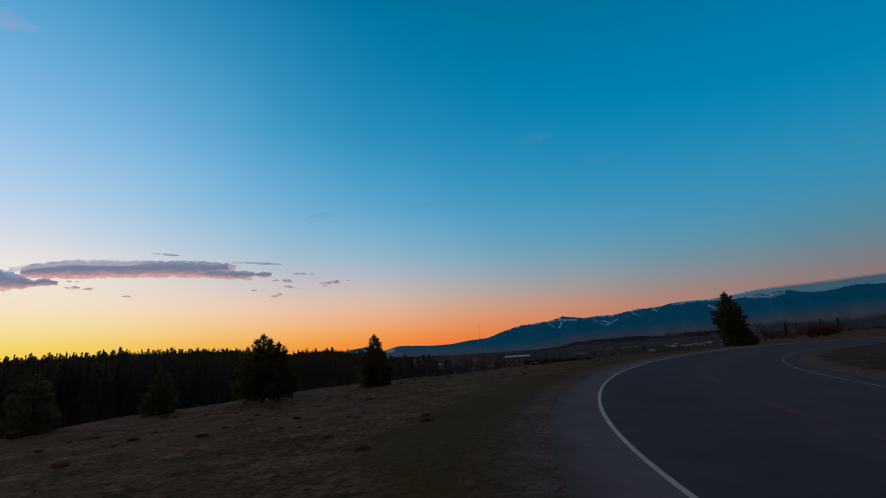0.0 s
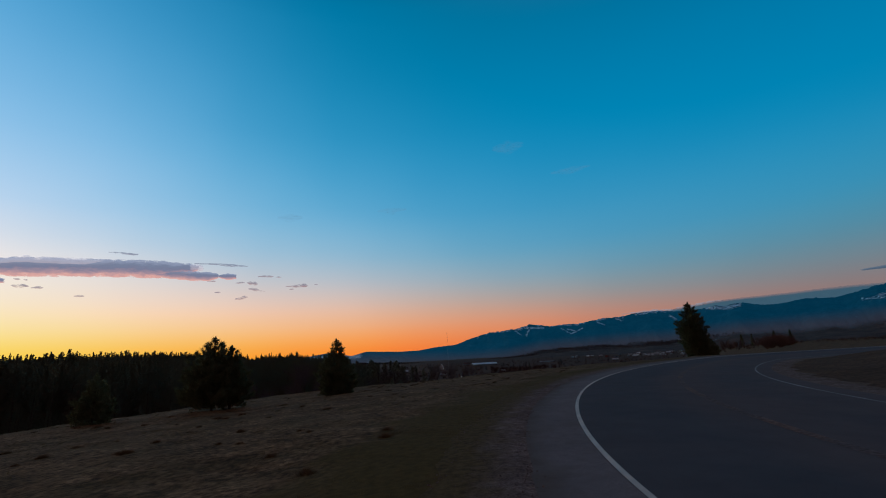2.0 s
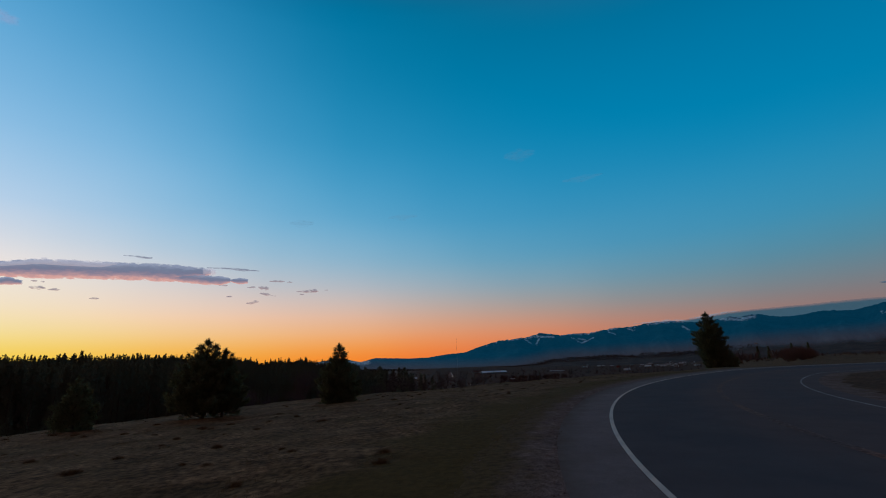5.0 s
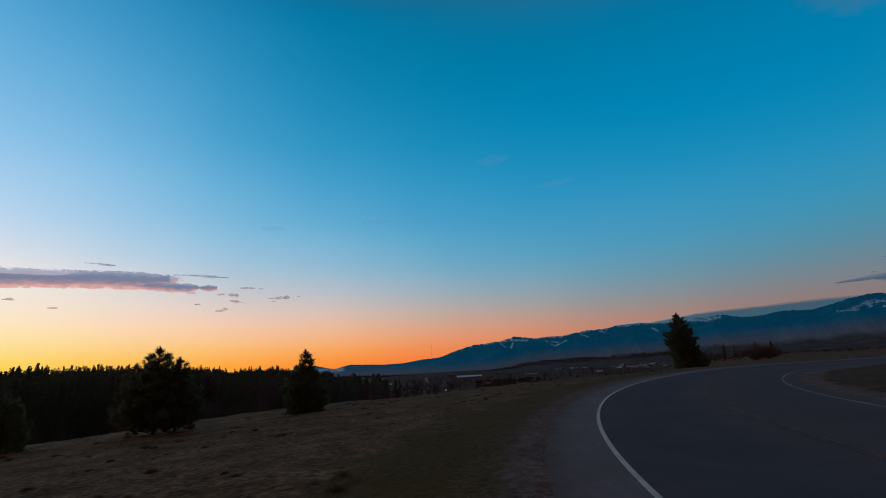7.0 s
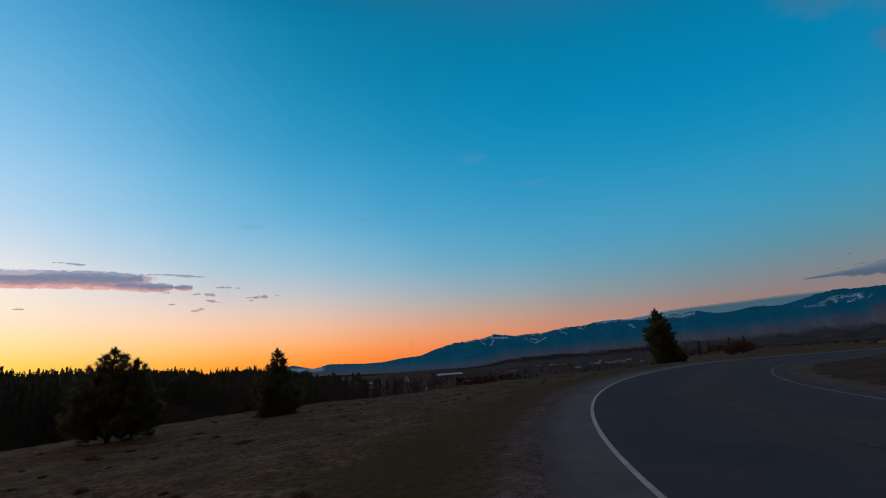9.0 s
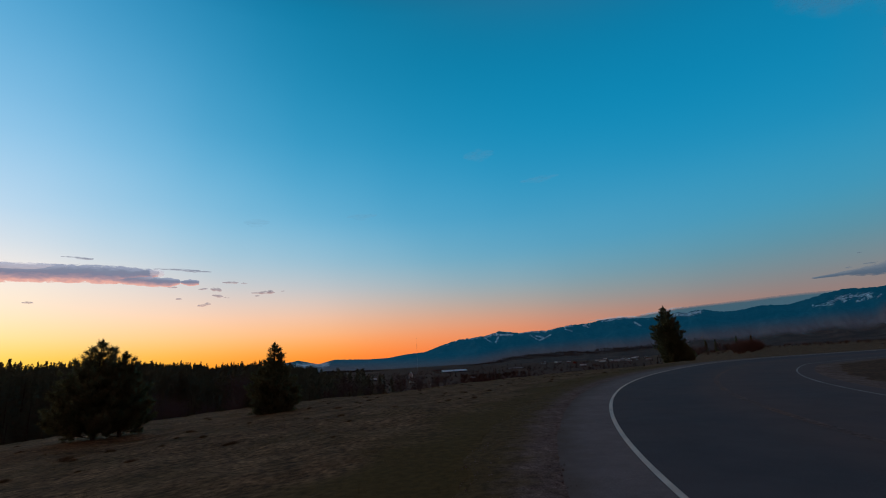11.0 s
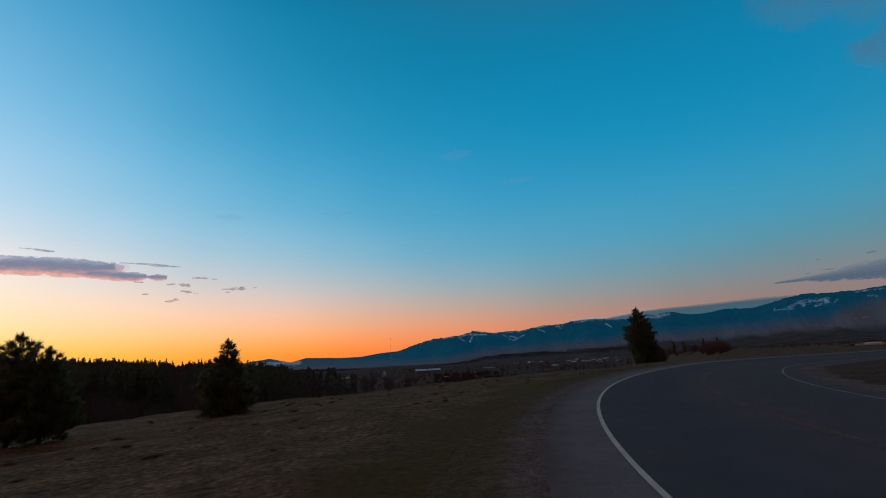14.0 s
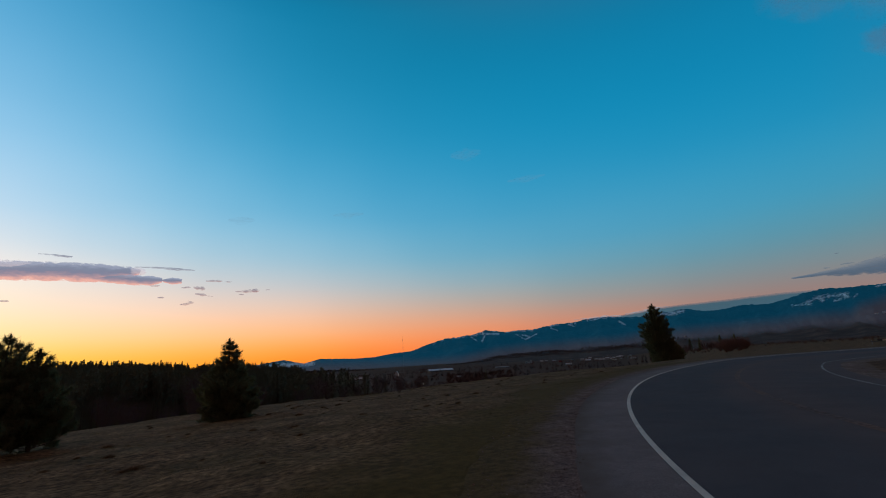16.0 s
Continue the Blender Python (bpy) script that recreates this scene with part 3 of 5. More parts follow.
def range_of(name, profile, r_ridge, r_foot, base, material, rough, az0, az1, step, rows, snow=False):
    azs = np.arange(az0, az1, step)
    pa, pe = np.array([p[0] for p in profile]), np.array([p[1] for p in profile])
    el = np.interp(azs, pa, pe)
    calm = 0.25 + 0.75 * smoothstep(azs, 2, 12)
    verts, faces = [], []
    for i in range(rows + 6):
        t = i / rows  # 1 at the ridge
        r = r_foot + (r_ridge - r_foot) * t
        for a, e, c in zip(azs, el, calm):
            top = 1.7 + r_ridge * math.tan(radians(e + 0.16)) - base
            n1 = noise.fractal(Vector((a * 0.42 + t * 1.1, 7.7, t * 1.7)), 1.0, 2.0, 5)
            n2 = noise.fractal(Vector((a * 0.22 + 9, t * 1.5, 1.3)), 1.0, 2.0, 4)
            up = t if t <= 1 else 1 - (t - 1) * 2.0
            zz = base + top * max(up, 0.02) ** 1.25 * (1 + 0.14 * rough * n2 * math.sin(math.pi * min(t, 1))) + top * rough * 0.16 * n1 * math.sin(math.pi * min(t, 1)) + (c * r_ridge * 0.0016 * rough * n1 if t > 0.6 else 0) + (c * r_ridge * 0.0013 * rough * noise.fractal(Vector((a * 3.1, t * 4, 2.2)), 0.8, 2.0, 3) if t > 0.75 else 0)
            v = at(a, -0.16, r)
            verts.append((v.x, v.y, zz))
    n = len(azs)
    for i in range(rows + 5):
        for j in range(n - 1):
            faces.append((i * n + j, i * n + j + 1, (i + 1) * n + j + 1, (i + 1) * n + j))
    me = from_arrays(name, verts, faces, material, True)
    me.attributes.new("fade", "FLOAT", "POINT").data.foreach_set("value", np.repeat(np.arange(rows + 6) / rows, n))
    if snow:
        w = np.array(verts)
        az = np.degrees(np.arctan2(w[:, 0], w[:, 1]))
        el = np.degrees(np.arctan2(w[:, 2] - 1.7, np.hypot(w[:, 0], w[:, 1]))) - 0.16
        lie = np.zeros(len(w))
        for a0, e0, a1, e1, wide in SNOWS:
            k = np.clip(((az - a0) * (a1 - a0) + (el - e0) * (e1 - e0)) / ((a1 - a0) ** 2 + (e1 - e0) ** 2), 0, 1)
            lie = np.maximum(lie, np.exp(-((az - a0 - k * (a1 - a0)) ** 2 + (el - e0 - k * (e1 - e0)) ** 2) / wide ** 2))
        # thin snow along the crest where it stands high
        high = np.repeat((np.arange(rows + 6) / rows)[:, None], n, 1).ravel()
        drift_in = np.array([noise.fractal(Vector((a * 0.9, 5.5, 0.0)), 1.0, 2.0, 4) for a in az[:n]])
        cap = np.exp(-((high - 0.965) / 0.05) ** 2) * smoothstep(np.tile(drift_in, rows + 6), -0.5, 0.05) * smoothstep(az, 6, 10) * (1 - smoothstep(az, 27, 33))
        lie = np.maximum(lie * (1 - 0.15 * smoothstep(az, 42, 46)), 0.95 * cap)
        me.attributes.new("snow", "FLOAT", "POINT").data.foreach_set("value", lie)
        line = np.interp(az, [q[0] for q in BARE_LINE], [q[1] for q in BARE_LINE])
        low = np.interp(az, [q[0] for q in FOOT], [q[1] for q in FOOT])
        # second term: brown haze painted along the foot of the range
        dry = np.maximum(0.85 * smoothstep(az, 44, 49) * (1 - smoothstep(el, line - 1.1, line + 0.4)), 0.8 * (1 - smoothstep(el, low - 0.1, low + 1.5)))
        me.attributes.new("bare", "FLOAT", "POINT").data.foreach_set("value", dry)
    return new(name, me)


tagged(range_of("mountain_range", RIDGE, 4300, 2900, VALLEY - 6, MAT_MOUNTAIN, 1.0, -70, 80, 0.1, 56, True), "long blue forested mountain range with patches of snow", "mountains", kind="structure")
MOUNTAINS = bpy.data.objects["mountain_range"]
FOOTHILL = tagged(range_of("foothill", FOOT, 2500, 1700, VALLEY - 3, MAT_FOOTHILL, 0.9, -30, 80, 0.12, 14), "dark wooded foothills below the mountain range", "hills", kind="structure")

BANK_TOP = [(27, 3.2), (30.4, 3.62), (32.1, 3.82), (34.1, 4.06), (37.7, 4.14), (41, 4.2), (44.3, 4.28), (47.5, 4.2), (50, 4.0), (62, 3.8)]
tagged(range_of("cloud_bank", BANK_TOP, 4600, 4450, 120, MAT_BANK, 0.3, 27, 62, 0.15, 20), "flat grey-blue cloud bank lying behind the mountains", "cloud", kind="structure")


# ---- clouds ----
def vapour(name, colours, alpha, ragged, grain, soft, flat=3.0, full=0.92):
    """Vapour that thins out raggedly towards the rim of its body; its dusk light is painted in as emission colours from
    the underside up.
    """
    m = bpy.data.materials.new(name)
    m.use_nodes = True
    nt = m.node_tree
    b = nt.nodes["Principled BSDF"]
    b.inputs["Base Color"].default_value = (0.05, 0.05, 0.06, 1)
    b.inputs["Roughness"].default_value = 1.0
    b.inputs["Specular IOR Level"].default_value = 0.0
    b.inputs["Emission Strength"].default_value = 1.0
    sheet = nt.nodes.new("ShaderNodeAttribute")
    sheet.attribute_name = "sheet"
    rim = nt.nodes.new("ShaderNodeAttribute")
    rim.attribute_name = "rim"
    drawn = nt.nodes.new("ShaderNodeVectorMath")
    drawn.operation = "MULTIPLY"
    drawn.inputs[1].default_value = (grain, grain * flat, 0)
    nt.links.new(sheet.outputs["Vector"], drawn.inputs[0])
    n = nt.nodes.new("ShaderNodeTexNoise")
    n.inputs["Scale"].default_value, n.inputs["Detail"].default_value, n.inputs["Roughness"].default_value = 1.0, 7, 0.62
    nt.links.new(drawn.outputs[0], n.inputs["Vector"])

    def mad(a, k, c):
        q = nt.nodes.new("ShaderNodeMath")
        q.operation = "MULTIPLY_ADD"
        nt.links.new(a, q.inputs[0])
        q.inputs[1].default_value = k
        if isinstance(c, (int, float)):
            q.inputs[2].default_value = c
        else:
            nt.links.new(c, q.inputs[2])
        return q.outputs[0]

    body = mad(rim.outputs["Fac"], -1.0, full - 0.5 * ragged)
    body = mad(n.outputs[0], ragged, body)
    r = nt.nodes.new("ShaderNodeMapRange")
    r.interpolation_type = "SMOOTHSTEP"
    r.inputs[1].default_value, r.inputs[2].default_value = 0.08, 0.08 + soft
    r.inputs[3].default_value, r.inputs[4].default_value = 0.0, alpha
    nt.links.new(body, r.inputs[0])
    hem = nt.nodes.new("ShaderNodeMapRange")
    hem.interpolation_type = "SMOOTHSTEP"
    hem.inputs[1].default_value, hem.inputs[2].default_value = 1.0, 0.7
    nt.links.new(rim.outputs["Fac"], hem.inputs[0])
    both_ways = nt.nodes.new("ShaderNodeMath")
    both_ways.operation = "MULTIPLY"
    nt.links.new(r.outputs[0], both_ways.inputs[0])
    nt.links.new(hem.outputs[0], both_ways.inputs[1])
    nt.links.new(both_ways.outputs[0], b.inputs["Alpha"])
    split_v = nt.nodes.new("ShaderNodeSeparateXYZ")
    nt.links.new(sheet.outputs["Vector"], split_v.inputs[0])
    level = mad(split_v.outputs[2], 0.5, 0.22)
    level = mad(n.outputs[0], 0.56, level)
    ramp = nt.nodes.new("ShaderNodeValToRGB")
    el = ramp.color_ramp.elements
    while len(el) < len(colours):
        el.new(0.5)
    for i, (e, c) in enumerate(zip(el, colours)):
        e.position = 0.12 + 0.76 * i / max(1, len(colours) - 1)
        e.color = c
    nt.links.new(level, ramp.inputs[0])
    nt.links.new(ramp.outputs[0], b.inputs["Emission Color"])
    return m


def cloud(line, material, label, wave=0.12, deep=70):
    """A drawn-out body of vapour along (bearing, elevation, half height), closed front and back."""
    pa, pe, ph = (np.array(q, float) for q in zip(*line))
    n = int(max(24, (pa[-1] - pa[0]) / 0.12))
    us = np.linspace(0, 1, n)
    az = pa[0] + (pa[-1] - pa[0]) * us
    mid, half = np.interp(az, pa, pe), np.interp(az, pa, ph)
    vs = np.linspace(-1, 1, 15)
    verts, faces, sheet, rim = [], [], [], []
    for back in (0, 1):
        for a, m, h in zip(az, mid, half):
            up = 1 + wave * noise.fractal(Vector((a * 1.3, m, 2.0)), 1.0, 2.0, 4)
            dn = 1 + wave * 0.6 * noise.fractal(Vector((a * 1.3, m, 7.0)), 1.0, 2.0, 4)
            ends = 1 - min(1.0, min(a - az[0], az[-1] - a) / (0.8 * max(ph)))
            for v in vs:
                e = m + 1.15 * h * v * (up if v > 0 else dn)
                bulge = deep * math.sqrt(max(0.0, 1 - v * v)) * min(1.0, h / max(ph))
                verts.append(at(a, e, 4200 + (bulge if back else -bulge)))
                sheet += [a, e, v]
                rim.append(max(abs(v) ** 2.4, ends ** 2))
    k = len(vs)
    for back in (0, 1):
        o = back * n * k
        for i in range(n - 1):
            for j in range(k - 1):
                q = (o + i * k + j, o + (i + 1) * k + j, o + (i + 1) * k + j + 1, o + i * k + j + 1)
                faces.append(q[::-1] if back else q)
    me = from_arrays("cloud", verts, faces, material, True)
    me.attributes.new("sheet", "FLOAT_VECTOR", "POINT").data.foreach_set("vector", sheet)
    me.attributes.new("rim", "FLOAT", "POINT").data.foreach_set("value", rim)
    return tagged(new("cloud", me), label, "cloud", kind="structure")


# sunset pink below and slate shade above are put into the emission
BODY = vapour("cloud_body_vapour", [lin(224, 168, 158), lin(164, 140, 152), lin(120, 124, 148), lin(118, 128, 152), lin(142, 152, 176)], 0.9, 2.2, 1.1, 0.45, 2.4, 1.0)
VEIL = vapour("cloud_veil_vapour", [lin(206, 188, 192), lin(188, 190, 206)], 0.5, 2.4, 1.2, 0.8)
WISP = vapour("wisp_vapour", [lin(186, 146, 140), lin(140, 124, 134), lin(128, 126, 142)], 0.62, 2.8, 2.0, 1.0, 2.6, 0.7)
STREAK = vapour("streak_vapour", [lin(138, 134, 150), lin(116, 128, 150)], 0.62, 2.6, 1.6, 0.9, 4.0, 0.7)
cloud([(-42.0, 9.3, 0.3), (-41.2, 9.45, 0.62), (-38.5, 9.75, 0.85), (-35, 9.95, 0.82), (-30, 10.18, 0.86), (-26.6, 10.22, 0.86), (-25.4, 10.3, 0.74), (-24.4, 10.42, 0.52), (-23.4, 10.5, 0.2)], BODY, "long flat slate-grey cloud with a pink underside", 0.05)
cloud([(-29.5, 9.95, 0.4), (-25.6, 9.75, 0.48), (-23.5, 9.65, 0.5), (-22.3, 9.65, 0.46), (-21.4, 9.72, 0.2)], BODY, "ragged lower end of a long slate-grey cloud", 0.2)
cloud([(-21.5, 9.7, 0.1), (-20.6, 9.67, 0.4), (-19.6, 9.7, 0.22)], BODY, "small loose lobe at the end of a cloud", 0.2)
cloud([(-49, 8.3, 0.9), (-43.5, 8.55, 1.0), (-42, 8.4, 0.75), (-40.9, 8.3, 0.3), (-40.2, 8.5, 0.36), (-39.0, 8.4, 0.18)], BODY, "lower bank of slate-grey cloud with a ragged end", 0.2)
cloud([(-42.8, 9.4, 0.25), (-38, 10.4, 0.42), (-33.5, 10.55, 0.42), (-31, 10.75, 0.2)], VEIL, "pale veil along the top of a long cloud")
cloud([(-24.4, 10.55, 0.3), (-23.6, 10.6, 0.5), (-22.9, 10.5, 0.2)], VEIL, "pale torn veil at the end of a cloud")
for line in ([(-24.0, 10.98, 0.05), (-22.0, 11.02, 0.12), (-20.2, 10.93, 0.2), (-18.4, 10.88, 0.03)], [(-31.8, 11.7, 0.04), (-30.2, 11.66, 0.15), (-29.1, 11.62, 0.1)]):
    cloud(line, STREAK, "thin blue-grey streak of cloud", 0.2)
for a0, e0, a1, e1, h in [(-17.4, 9.75, -15.6, 9.78, 0.16), (-15.5, 9.68, -14.7, 9.7, 0.1), (-18.6, 9.06, -17.2, 8.88, 0.26), (-19.8, 8.97, -18.7, 9.05, 0.12), (-18.4, 8.36, -17.1, 8.2, 0.2), (-17.2, 8.16, -16.5, 8.08, 0.1), (-19.75, 7.2, -18.25, 7.46, 0.2), (-21.8, 7.92, -21.1, 7.92, 0.12), (-14.4, 8.64, -11.7, 8.7, 0.2), (-12.9, 8.72, -11.8, 8.72, 0.24), (-11.2, 8.8, -10.7, 8.82, 0.08), (-14.0, 8.29, -13.4, 8.3, 0.08), (-22.6, 9.12, -21.6, 9.16, 0.12), (-38.7, 8.02, -37.3, 8.03, 0.2), (-37.3, 7.9, -36.3, 7.95, 0.15), (-34.1, 7.26, -33.2, 7.28, 0.13), (-38.6, 8.66, -38.0, 8.62, 0.12), (-37.9, 8.6, -37.5, 8.6, 0.08)]:
    cloud([(a0, e0, h * 0.25), (a0 * 0.65 + a1 * 0.35, e0 * 0.65 + e1 * 0.35, h), (a0 * 0.3 + a1 * 0.7, e0 * 0.3 + e1 * 0.7, h * 1.05), (a1, e1, h * 0.2)], WISP, "small ragged wisp of mauve cloud", 0.3, 20)
PINK = vapour("pink_vapour", [lin(196, 160, 186), lin(186, 164, 196)], 0.15, 2.0, 0.9, 1.4)
cloud([(-48.5, 30.6, 0.5), (-45.5, 30.8, 1.1), (-42.5, 30.9, 0.3)], PINK, "faint pink wisp high up")
PALE = vapour("pale_wisp_vapour", [lin(104, 136, 162), lin(104, 136, 162)], 0.13, 2.2, 1.2, 1.6)
for az, el, w, h in [(13.6, 24.1, 2.2, 0.9), (-1.7, 17.5, 2.0, 0.5), (-14, 16.5, 1.6, 0.6), (21, 20.5, 2.5, 0.5)]:
    cloud([(az - w, el, h * 0.2), (az, el, h), (az + w, el + 0.2, h * 0.2)], PALE, "faint wisp of pale cloud")
HAZE = vapour("high_haze_vapour", [lin(56, 116, 152), lin(66, 104, 136), lin(72, 98, 122)], 0.62, 1.6, 0.3, 1.6, 1.4)
cloud([(48, 32, 1.0), (52.5, 31.8, 3.6), (57, 31.4, 5.0), (64, 31, 6.5), (72, 30, 4)], HAZE, "dim grey-mauve cloud high up")
cloud([(55.2, 25.2, 0.5), (57.5, 24.4, 1.9), (61, 24.2, 2.6), (66, 24, 1)], HAZE, "dim grey-mauve cloud high up")
EAST = vapour("east_cloud_vapour", [lin(70, 88, 108), lin(78, 96, 116), lin(104, 116, 130)], 0.85, 2.2, 0.9, 0.7, 3.6, 0.85)
cloud([(46.0, 5.52, 0.06), (47.6, 5.58, 0.17), (49, 5.6, 0.28), (50.6, 5.6, 0.52), (51.8, 5.64, 0.64), (54, 5.72, 0.98), (57, 5.9, 1.3), (61, 6.1, 1.2), (64, 6.3, 0.3)], EAST, "low grey-blue cloud tapering over the mountains")
SHRED = vapour("cloud_shred_vapour", [lin(84, 100, 118), lin(92, 110, 128)], 0.55, 2.8, 2.0, 1.0, 2.6, 0.7)
for a0, a1, e, h in [(48.7, 49.3, 6.1, 0.1), (50.0, 51.1, 6.25, 0.1), (49.8, 50.2, 7.3, 0.08), (53.4, 54.2, 7.3, 0.2)]:
    cloud([(a0, e, h * 0.3), ((a0 + a1) / 2, e, h), (a1, e, h * 0.3)], SHRED, "small loose shred of grey-blue cloud", 0.3, 20)
# thin caps of vapour lying on the ridge
CAPV = vapour("ridge_cap_vapour", [lin(150, 146, 160), lin(120, 146, 166), lin(150, 160, 172)], 0.4, 2.6, 1.8, 0.9, 4.0, 0.7)
for line in ([(24.6, 3.42, 0.04), (26.5, 3.5, 0.1), (28.2, 3.58, 0.12), (30, 3.45, 0.1)], [(30.2, 3.62, 0.05), (31.5, 3.72, 0.12), (33.5, 3.98, 0.12), (35, 4.06, 0.03)]):
    cloud(line, CAPV, "thin pale cap of cloud lying on the ridge", 0.25, 30)


def polar(az, d):
    return d * math.sin(radians(az)), 5 + d * math.cos(radians(az))


# ---- pines ----
def pine(seed, h, spread, limbs, tuft, blades, rise=0.5, clear=0.03, belly=0.2, lumpy=0.35, per_limb=5, width=0.2, taper=0.8, simple=False, inner=0.28, whorls=0, low=0.35):
    """Meshes of a trunk, its limbs and a crown of needle tufts."""
    rng = random.Random(seed)
    tv, tf, lv, lf, cv, cf = [], [], [], [], [], []
    bend = [Vector((rng.uniform(-1, 1), rng.uniform(-1, 1), 0)) * h * 0.002 * i for i in range(8)]
    spine = [Vector((0, 0, h * i / 7)) + bend[i] * (i / 7) for i in range(8)]
    spine[0].z -= 0.25

    def axis(z):
        k = min(6.999, max(0, z / h * 7))
        i = int(k)
        return spine[i].lerp(spine[i + 1], k - i)

    for i in range(7):
        tube(tv, tf, spine[i], spine[i + 1], h * 0.02 * (1 - i / 7.4), h * 0.02 * (1 - (i + 1) / 7.4), 7)

    def needles(c, out, size):
        for _ in range(blades):
            d = Vector((rng.gauss(0, 1), rng.gauss(0, 1), rng.gauss(0.25, 0.8))).normalized() * 0.8 + out * 0.7
            d = d.normalized() * size * rng.uniform(0.6, 1.2)
            s = d.cross(Vector((rng.gauss(0, 1), rng.gauss(0, 1), rng.gauss(0, 1)))).normalized() * size * width * 0.5
            n = len(cv)
            if simple:
                cv.extend((c - s, c + s, c + d))
                cf.append((n, n + 1, n + 2))
            else:
                cv.extend((c - s * 0.5, c + s * 0.5, c + d * 0.6 + s, c + d, c + d * 0.6 - s))
                cf.append((n, n + 1, n + 2, n + 3, n + 4))

    sector = [rng.uniform(1 - lumpy, 1 + lumpy) for _ in range(40)]
    for i in range(limbs):
        t = clear + (0.985 - clear) * (i + rng.random()) / limbs
        if whorls:
            t = clear + (0.985 - clear) * (int(i * whorls / limbs) + rng.gauss(0.5, 0.13 + 0.3 * (1 - t) ** 2)) / whorls
            t = min(max(clear + (t - clear) * 0.93, clear), 0.92)
        a = i * 2.39996 + rng.uniform(-0.4, 0.4)
        prof = min(1.0, (t + 0.06) / (belly + 0.06)) ** 0.6 * max(0.02, 1 - max(0, t - belly) / ((0.96 if whorls else 1.01) - belly)) ** taper
        length = spread * prof * sector[int(t * 6) * 6 + int((a % 6.283) / 6.284 * 6)] * rng.uniform(0.7, 1.1) + tuft * 0.1
        root = axis(t * h)
        up = rise * (low + (1 - low) * t) + rng.uniform(-0.12, 0.15)
        tip = root + Vector((math.cos(a) * length, math.sin(a) * length, up * length + 0.12 * length))
        mid = root.lerp(tip, 0.5) - Vector((0, 0, 0.08 * length))
        tube(lv, lf, root, mid, h * 0.005 * (1.1 - t), h * 0.0035 * (1.1 - t), 4)
        tube(lv, lf, mid, tip, h * 0.0035 * (1.1 - t), h * 0.001, 4)
        out = (tip - root).normalized()
        for k in range(per_limb):
            deep = inner * min(1.0, 0.25 + 1.4 * t)
            q = deep + (1 - deep) * (k + rng.random()) / per_limb
            c = (root.lerp(mid, q * 2) if q < 0.5 else mid.lerp(tip, q * 2 - 1)) + Vector((rng.gauss(0, 1), rng.gauss(0, 1), rng.gauss(0, 0.6))) * length * 0.07
            needles(c, (out + Vector((0, 0, 0.5))).normalized(), tuft * rng.uniform(0.75, 1.25) * (0.6 + 0.55 * (1 - t)))
    for k in range(12):
        needles(axis(h * (0.86 + 0.0115 * k)), Vector((0, 0, 1.2)), tuft * (0.95 - 0.03 * k))
    n = len(cv)
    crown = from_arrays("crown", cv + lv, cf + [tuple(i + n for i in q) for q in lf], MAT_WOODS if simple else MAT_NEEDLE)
    crown.materials.append(MAT_BARK)
    crown.polygons.foreach_set("material_index", [0] * len(cf) + [1] * len(lf))
    return (from_arrays("trunk", tv, tf, MAT_BARK, True), crown)


